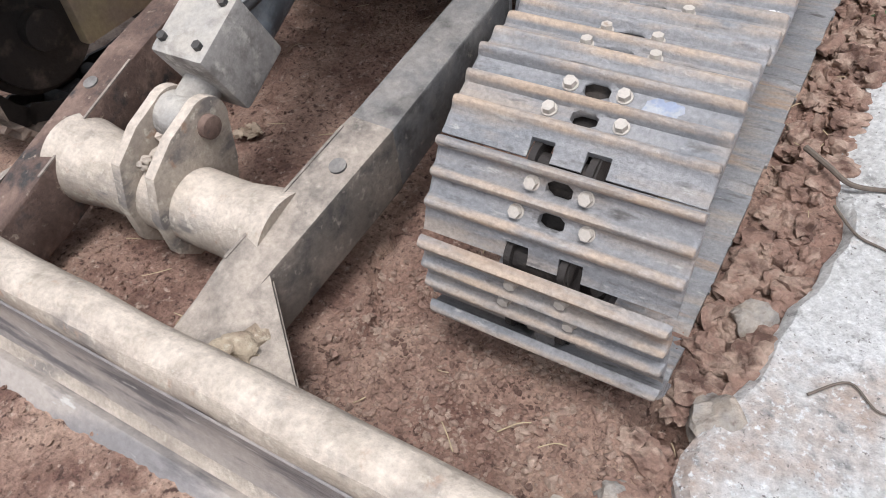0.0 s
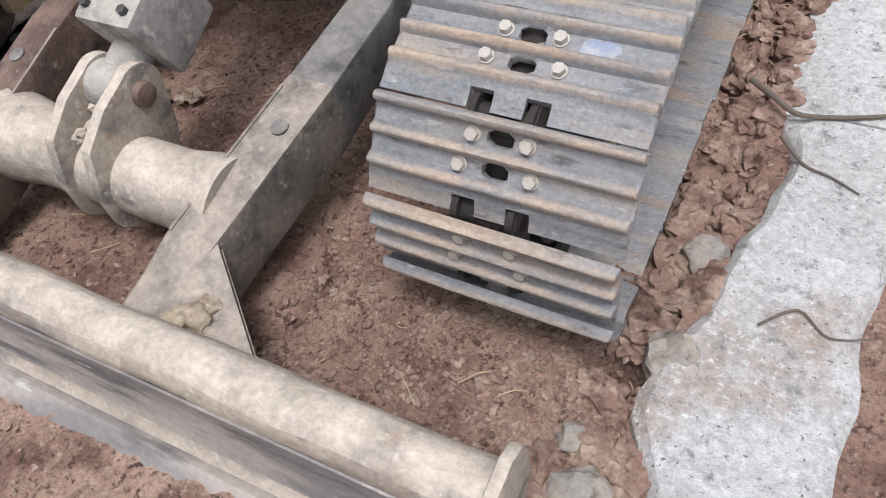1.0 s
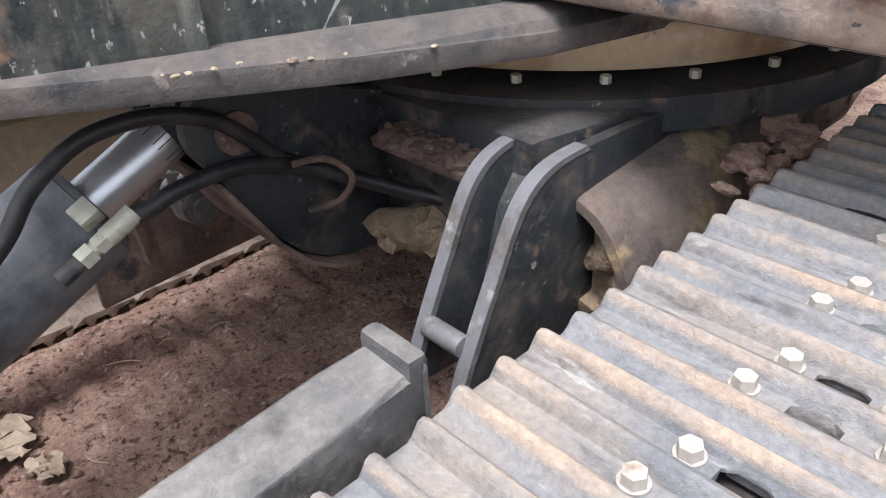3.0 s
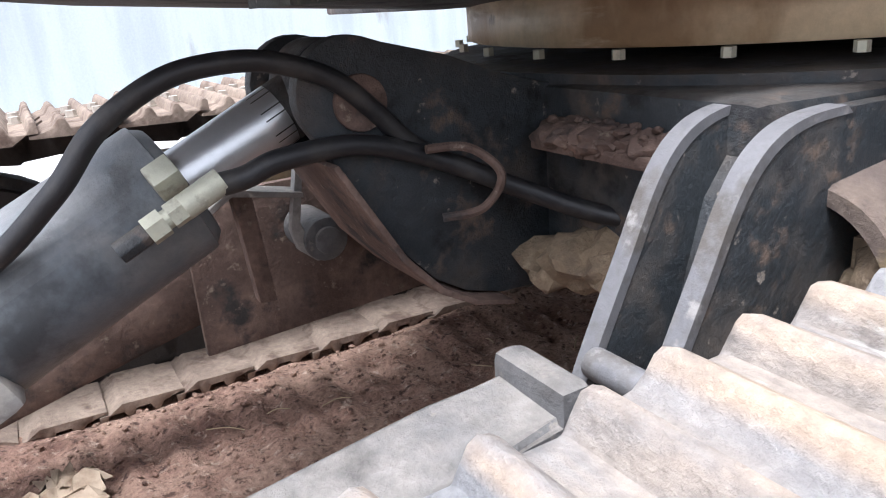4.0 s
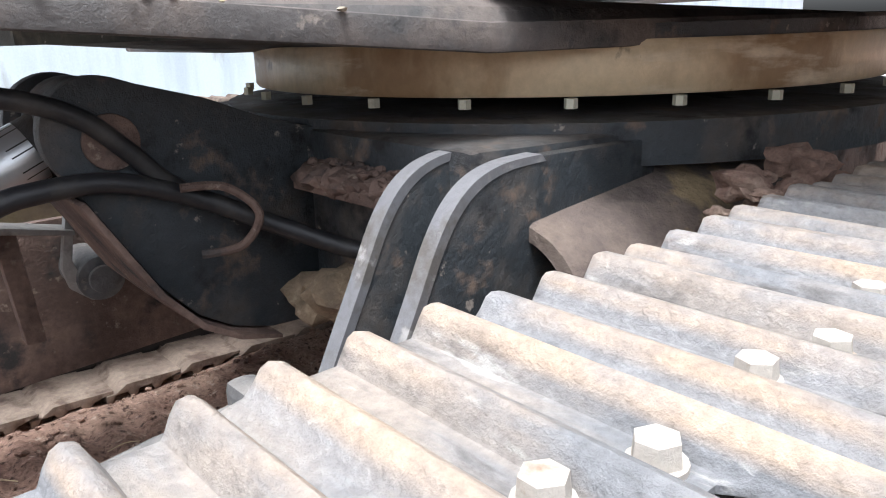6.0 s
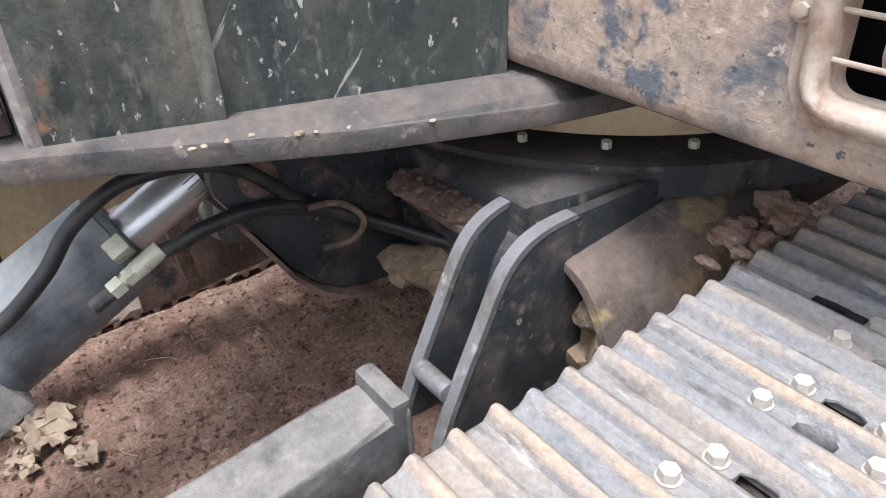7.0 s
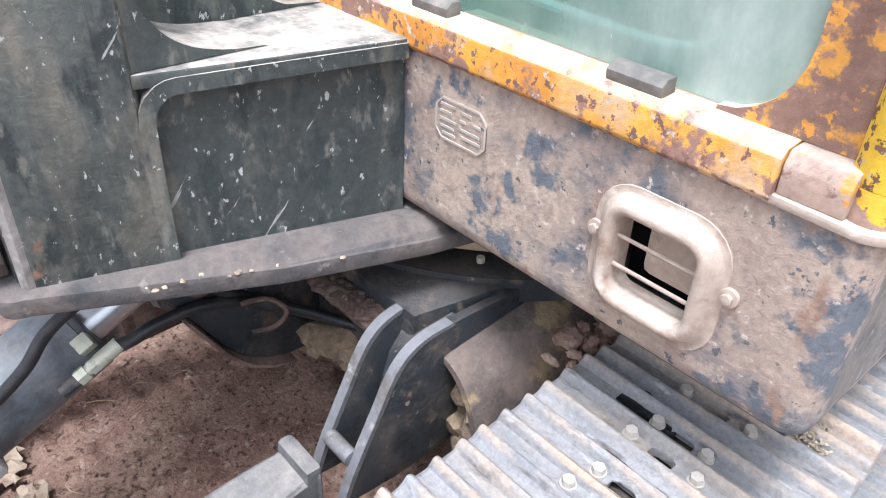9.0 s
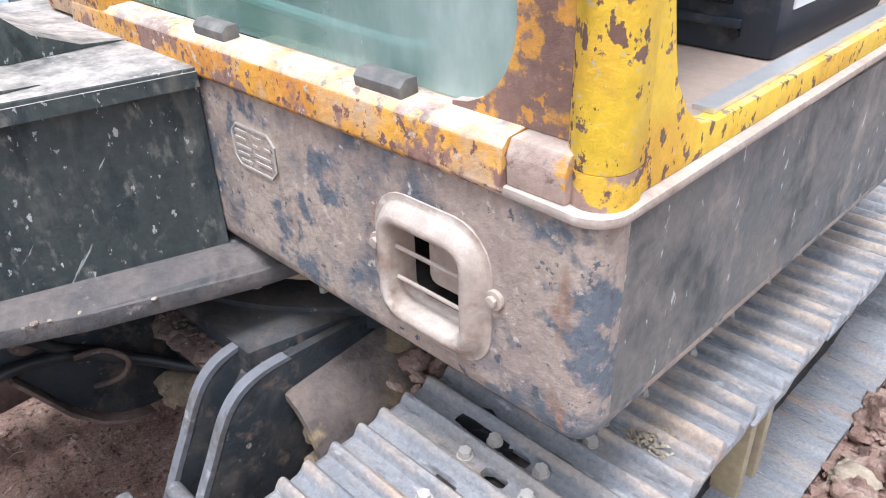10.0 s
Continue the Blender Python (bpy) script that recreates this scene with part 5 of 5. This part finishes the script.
# ---- loose things on the ground ----
def unit_ball(sub):
    bm = bmesh.new()
    bmesh.ops.create_icosphere(bm, subdivisions=sub, radius=1.0)
    vs = [v.co.copy() for v in bm.verts]
    fs = [tuple(v.index for v in f.verts) for f in bm.faces]
    bm.free()
    return vs, fs


BALL = {k: unit_ball(k) for k in (1, 2, 3)}


def scatter(name, material, label, n, seed, spot, rmin, rmax, fine=0.016, category="soil", rough=0.6):
    """Many uneven crumbs in one mesh; the larger ones are finer."""
    rng = random.Random(seed)
    verts, faces = [], []
    for i in range(n):
        x, y, z = spot(rng)
        r = rmin + (rmax - rmin) * rng.random() ** 3
        vs, fs = BALL[1 if r < fine else 3]
        o, base = Vector((rng.uniform(0, 90), rng.uniform(0, 90), rng.uniform(0, 90))), len(verts)
        sx, sy, sz = r * rng.uniform(0.7, 1.3), r * rng.uniform(0.7, 1.3), r * rng.uniform(0.5, 0.9)
        for v in vs:
            k = 1 + rough * noise.noise(v * 1.4 + o)
            if r >= fine:
                k += 0.35 * rough * noise.noise(v * 4.5 + o) + 0.2 * rough * noise.noise(v * 10 + o)
            verts.append((x + v.x * sx * k, y + v.y * sy * k, z + r * 0.42 + v.z * sz * k))
        faces += [tuple(base + q for q in f) for f in fs]
    me = bpy.data.meshes.new(name)
    me.from_pydata(verts, [], faces)
    me.materials.append(M[material])
    me.shade_smooth()
    me.set_sharp_from_angle(angle=radians(42))
    return tagged(new(name, me), label=label, category=category, kind="stuff")


def at_ground(x, y):
    return x, y, ground_height(x, y)


scatter("soil_clods", "clod", "crumbly brown soil clods beside the track", 1500, 1, lambda r: at_ground(min(0.385, max(0.262, 0.32 + r.gauss(0, 0.05))), r.uniform(-0.1, 3.0)), 0.004, 0.040, rough=0.8)
scatter("soil_crumbs", "soil", "small crumbs of red soil", 7000, 2, lambda r: at_ground(r.uniform(-1.5, 0.35), r.uniform(-1.0, 1.4)), 0.0018, 0.0085)
scatter("soil_crumbs", "clod", "crumbs of dry soil between blade and track", 5500, 3, lambda r: at_ground(r.uniform(-0.45, 0.36), r.uniform(-0.60, 0.0)), 0.0015, 0.010, rough=0.8)
scatter("soil_crumbs", "clod", "lumps of dry soil at the broken concrete edge", 260, 6, lambda r: at_ground(r.gauss(0.28, 0.045), r.uniform(-0.60, -0.2)), 0.006, 0.036, rough=0.8)
scatter("track_clods", "clod", "clods of earth lodged on the inner track edge", 22, 5, lambda r: (-0.255 + r.uniform(-0.03, 0.025), r.uniform(0.96, 1.18), 0.60 + r.uniform(0, 0.06)), 0.012, 0.028, 0.011)


def rubble(x, y, r, seed, material="stone", squash=0.85, label="broken lump of concrete in the soil"):
    bm = bmesh.new()
    lump(bm, (x, y, ground_height(x, y) + r * 0.4), r, squash, 0.45, 3, seed)
    part("rubble", bm, material, label=label, category="rubble")


for a in ((0.335, -0.10, 0.055, 2.0), (0.262, -0.435, 0.052, 5.0), (0.36, -0.52, 0.045, 8.0), (0.22, -0.33, 0.030, 3.0), (0.335, 0.16, 0.045, 1.0), (0.31, 1.75, 0.05, 4.0)):
    rubble(*a)
rubble(0.30, 1.90, 0.05, 6.0, "lump", 0.5, "rounded pale stone on the soil")


def twig(name, pts, r, material, label, category="twig"):
    bm = bmesh.new()
    sweep(bm, pts, r, n=7, steps=6, taper=0.5)
    part(name, bm, material, label=label, category=category)


twig("root", [(0.30, 0.66, 0.16), (0.36, 0.62, 0.155), (0.42, 0.60, 0.135), (0.50, 0.62, 0.13), (0.60, 0.66, 0.13), (0.70, 0.72, 0.13)], 0.008, "twig", "thin grey dead root lying across the concrete")
twig("root", [(0.40, 0.52, 0.13), (0.46, 0.45, 0.128), (0.52, 0.43, 0.127), (0.58, 0.40, 0.126)], 0.004, "twig", "thin wiry root on the concrete")
twig("root", [(0.46, 0.00, 0.13), (0.52, 0.06, 0.128), (0.58, 0.02, 0.127), (0.66, 0.05, 0.126)], 0.003, "twig", "thin wiry root on the concrete")


def straw_pile():
    rng = random.Random(8)
    bm = bmesh.new()
    for i in range(140):
        if i < 60:
            x, y = 0.30 + rng.gauss(0, 0.05), rng.uniform(-0.2, 2.2)
        else:
            x, y = rng.uniform(-1.3, 0.3), rng.uniform(-0.6, 1.2)
        z = ground_height(x, y) + 0.008
        a, ln = rng.uniform(0, math.tau), rng.uniform(0.02, 0.07)
        d = Vector((math.cos(a), math.sin(a), rng.uniform(-0.1, 0.2))) * ln
        p = Vector((x, y, z))
        k = Vector((rng.uniform(-1, 1), rng.uniform(-1, 1), 0.5)) * ln * 0.15
        sweep(bm, [p, p + d / 2 + k, p + d], 0.0013, n=4, steps=3)
    part("straw", bm, "straw", label="scattered dry grass stalks", category="straw", kind="stuff")


straw_pile()


def leaf_bm(bm, p, a, ln, w, tilt, curl):
    rows = []
    for i in range(9):
        t = i / 8
        ww = w * math.sin(math.pi * min(1, t * 0.97 + 0.02)) ** 0.7
        c = Vector((ln * t, 0, tilt * ln * t - curl * ln * t * t))
        rows.append([c + Vector((0, -ww, ww * 0.3)), c, c + Vector((0, ww, ww * 0.3))])
    m = Matrix.Translation(p) @ Matrix.Rotation(a, 4, "Z")
    up = [[bm.verts.new(m @ v) for v in r] for r in rows]
    dn = [[bm.verts.new(m @ (v - Vector((0, 0, 0.0012)))) for v in r] for r in rows]
    for a1, b1, a2, b2 in zip(up, up[1:], dn, dn[1:]):
        for k in range(2):
            bm.faces.new((a1[k], a1[k + 1], b1[k + 1], b1[k]))
            bm.faces.new((a2[k], b2[k], b2[k + 1], a2[k + 1]))


plant = empty("weed", "green broad-leaved weed lying beside the concrete", "plant")
for x, y, z, a, ln, w, tilt in ((0.47, 1.50, 0.15, 128, 0.24, 0.030, 0.5), (0.46, 1.50, 0.15, 95, 0.17, 0.042, 0.45), (0.50, 1.42, 0.14, 190, 0.22, 0.034, 0.25), (0.50, 1.40, 0.14, 205, 0.17, 0.030, 0.2), (0.50, 1.44, 0.15, 160, 0.13, 0.036, 0.5), (0.52, 1.42, 0.14, 330, 0.20, 0.034, 0.3), (0.49, 1.38, 0.14, 250, 0.13, 0.030, 0.3)):
    bm = bmesh.new()
    leaf_bm(bm, Vector((x, y, z - 0.01)), radians(a), ln * 0.9, w * 0.8, tilt * 0.5, 0.3)
    part("leaf", bm, "leaf", plant)
bm = bmesh.new()
sweep(bm, [(0.58, 1.34, 0.13), (0.54, 1.39, 0.14), (0.50, 1.43, 0.15), (0.47, 1.50, 0.16)], 0.005, n=7)
part("stem", bm, "leaf", plant)


def dry_leaf(x, y, z, r, seed):
    """A crumpled papery leaf: a creased sheet with a ragged outline."""
    bm = bmesh.new()
    top, low = {}, {}
    for i in range(17):
        for j in range(13):
            u, v = i / 8 - 1, j / 6 - 1
            k = 1 + 0.35 * noise.noise(Vector((u * 2, v * 2, seed * 5.1)))
            p = Vector((u * 2.3, v * 2.3, seed * 3.7))
            h = 0.55 * abs(noise.noise(p)) + 0.35 * abs(noise.noise(p * 2.1)) + 0.2 * noise.noise(p * 4.3)
            q = Vector((x + r * u * k + 0.35 * r * noise.noise(p * 1.5 + Vector((9, 0, 0))), y + r * 0.7 * v * k + 0.35 * r * noise.noise(p * 1.5 + Vector((0, 9, 0))), z + r * 0.7 * max(h, 0.0)))
            top[i, j] = bm.verts.new(q)
            low[i, j] = bm.verts.new(q - Vector((0, 0, 0.0015)))
    for i in range(16):
        for j in range(12):
            u, v = (i + 0.5) / 8 - 1, (j + 0.5) / 6 - 1
            if math.hypot(u, v) > 0.82 + 0.35 * noise.noise(Vector((u * 3, v * 3, seed * 7.7))):
                continue
            bm.faces.new((top[i, j], top[i + 1, j], top[i + 1, j + 1], top[i, j + 1]))
            bm.faces.new((low[i, j], low[i, j + 1], low[i + 1, j + 1], low[i + 1, j]))
    bmesh.ops.delete(bm, geom=[v for v in bm.verts if not v.link_faces], context="VERTS")
    part("dry_leaf", bm, "paper", label="crumpled dry brown leaves on the soil", category="leaves", kind="stuff", angle=25)


dry_leaf(-1.20, 0.14, 0.105, 0.085, 1)
dry_leaf(-1.07, 0.19, 0.105, 0.05, 2)
dry_leaf(-1.13, 0.09, 0.105, 0.045, 3)

# dirt and grease on the shoes
bm = bmesh.new()
rng = random.Random(3)
for i in range(220):
    a = rng.uniform(0, math.tau)
    r = 0.042 * rng.random() ** 0.6
    lump(bm, (0.130 + r * math.cos(a), 1.150 + r * 0.95 * math.sin(a), 0.649 + 0.012 * max(0.0, 1 - r / 0.04)), rng.uniform(0.0018, 0.0045), 0.8, 0.5, 1, i)
part("dirt_pile", bm, "lump", label="small pile of crumbly dirt on a track shoe", category="dirt", kind="stuff")
bm = bmesh.new()
for i, (x, y, r) in enumerate(((-0.10, 0.992, 0.032), (-0.06, 0.995, 0.028), (-0.075, 0.972, 0.026), (-0.03, 0.965, 0.022), (-0.045, 0.985, 0.022))):
    lump(bm, (x, y, 0.6455), r, 0.10, 0.4, 2, i)
part("grease_patch", bm, "grease_and_shade", label="black grease smeared on a track shoe", category="grease", kind="stuff")
bm = bmesh.new()
for i, (x, y, z, r) in enumerate(((-0.745, 0.78, 0.475, 0.045), (-0.69, 0.80, 0.49, 0.055), (-0.62, 0.81, 0.485, 0.055))):
    lump(bm, (x, y, z), r, 0.7, 0.6, 3, i * 2.7)
part("clay_lump", bm, "clay", label="ochre clay lump lodged under the frame", category="clay", kind="stuff")


def smear(name, material, label, category, k, x, y, r, flat, seed):
    """A thin patch lying on the shoe k."""
    bm = bmesh.new()
    for i in range(5):
        a = i * 1.3 + seed
        lump(bm, (x + 0.6 * r * math.cos(a), y + 0.3 * r * math.sin(a), 0.0005), r * (0.55 + 0.1 * (i % 3)), flat, 0.5, 2, seed + i)
    bm.transform(track_pose(k * PITCH - 0.0075 - IDLER_Y))
    part(name, bm, material, label=label, category=category, kind="stuff")


M["bluepaint"] = surface("worn_blue_paint", (0.24, 0.28, 0.37), [((0.36, 0.37, 0.39), 30.0, 0.5, 0.62, U)], rough=0.6, grain=0.2, bump=0.001)
M["ochre"] = surface("ochre_dirt", (0.50, 0.37, 0.24), [((0.42, 0.40, 0.37), 50.0, 0.5, 0.6, U)], rough=0.9, grain=0.3, bump=0.003)
smear("paint_stain", "bluepaint", "faded blue paint stain on a track shoe", "stain", 0, 0.115, 0.058, 0.026, 0.03, 1.0)
smear("dirt_stain", "ochre", "thin ochre dirt on a track shoe", "dirt", 2, -0.085, 0.055, 0.020, 0.12, 2.0)
smear("dirt_stain", "white", "chip of white plaster on the track edge", "dirt", 2, 0.195, 0.062, 0.013, 0.35, 3.0)
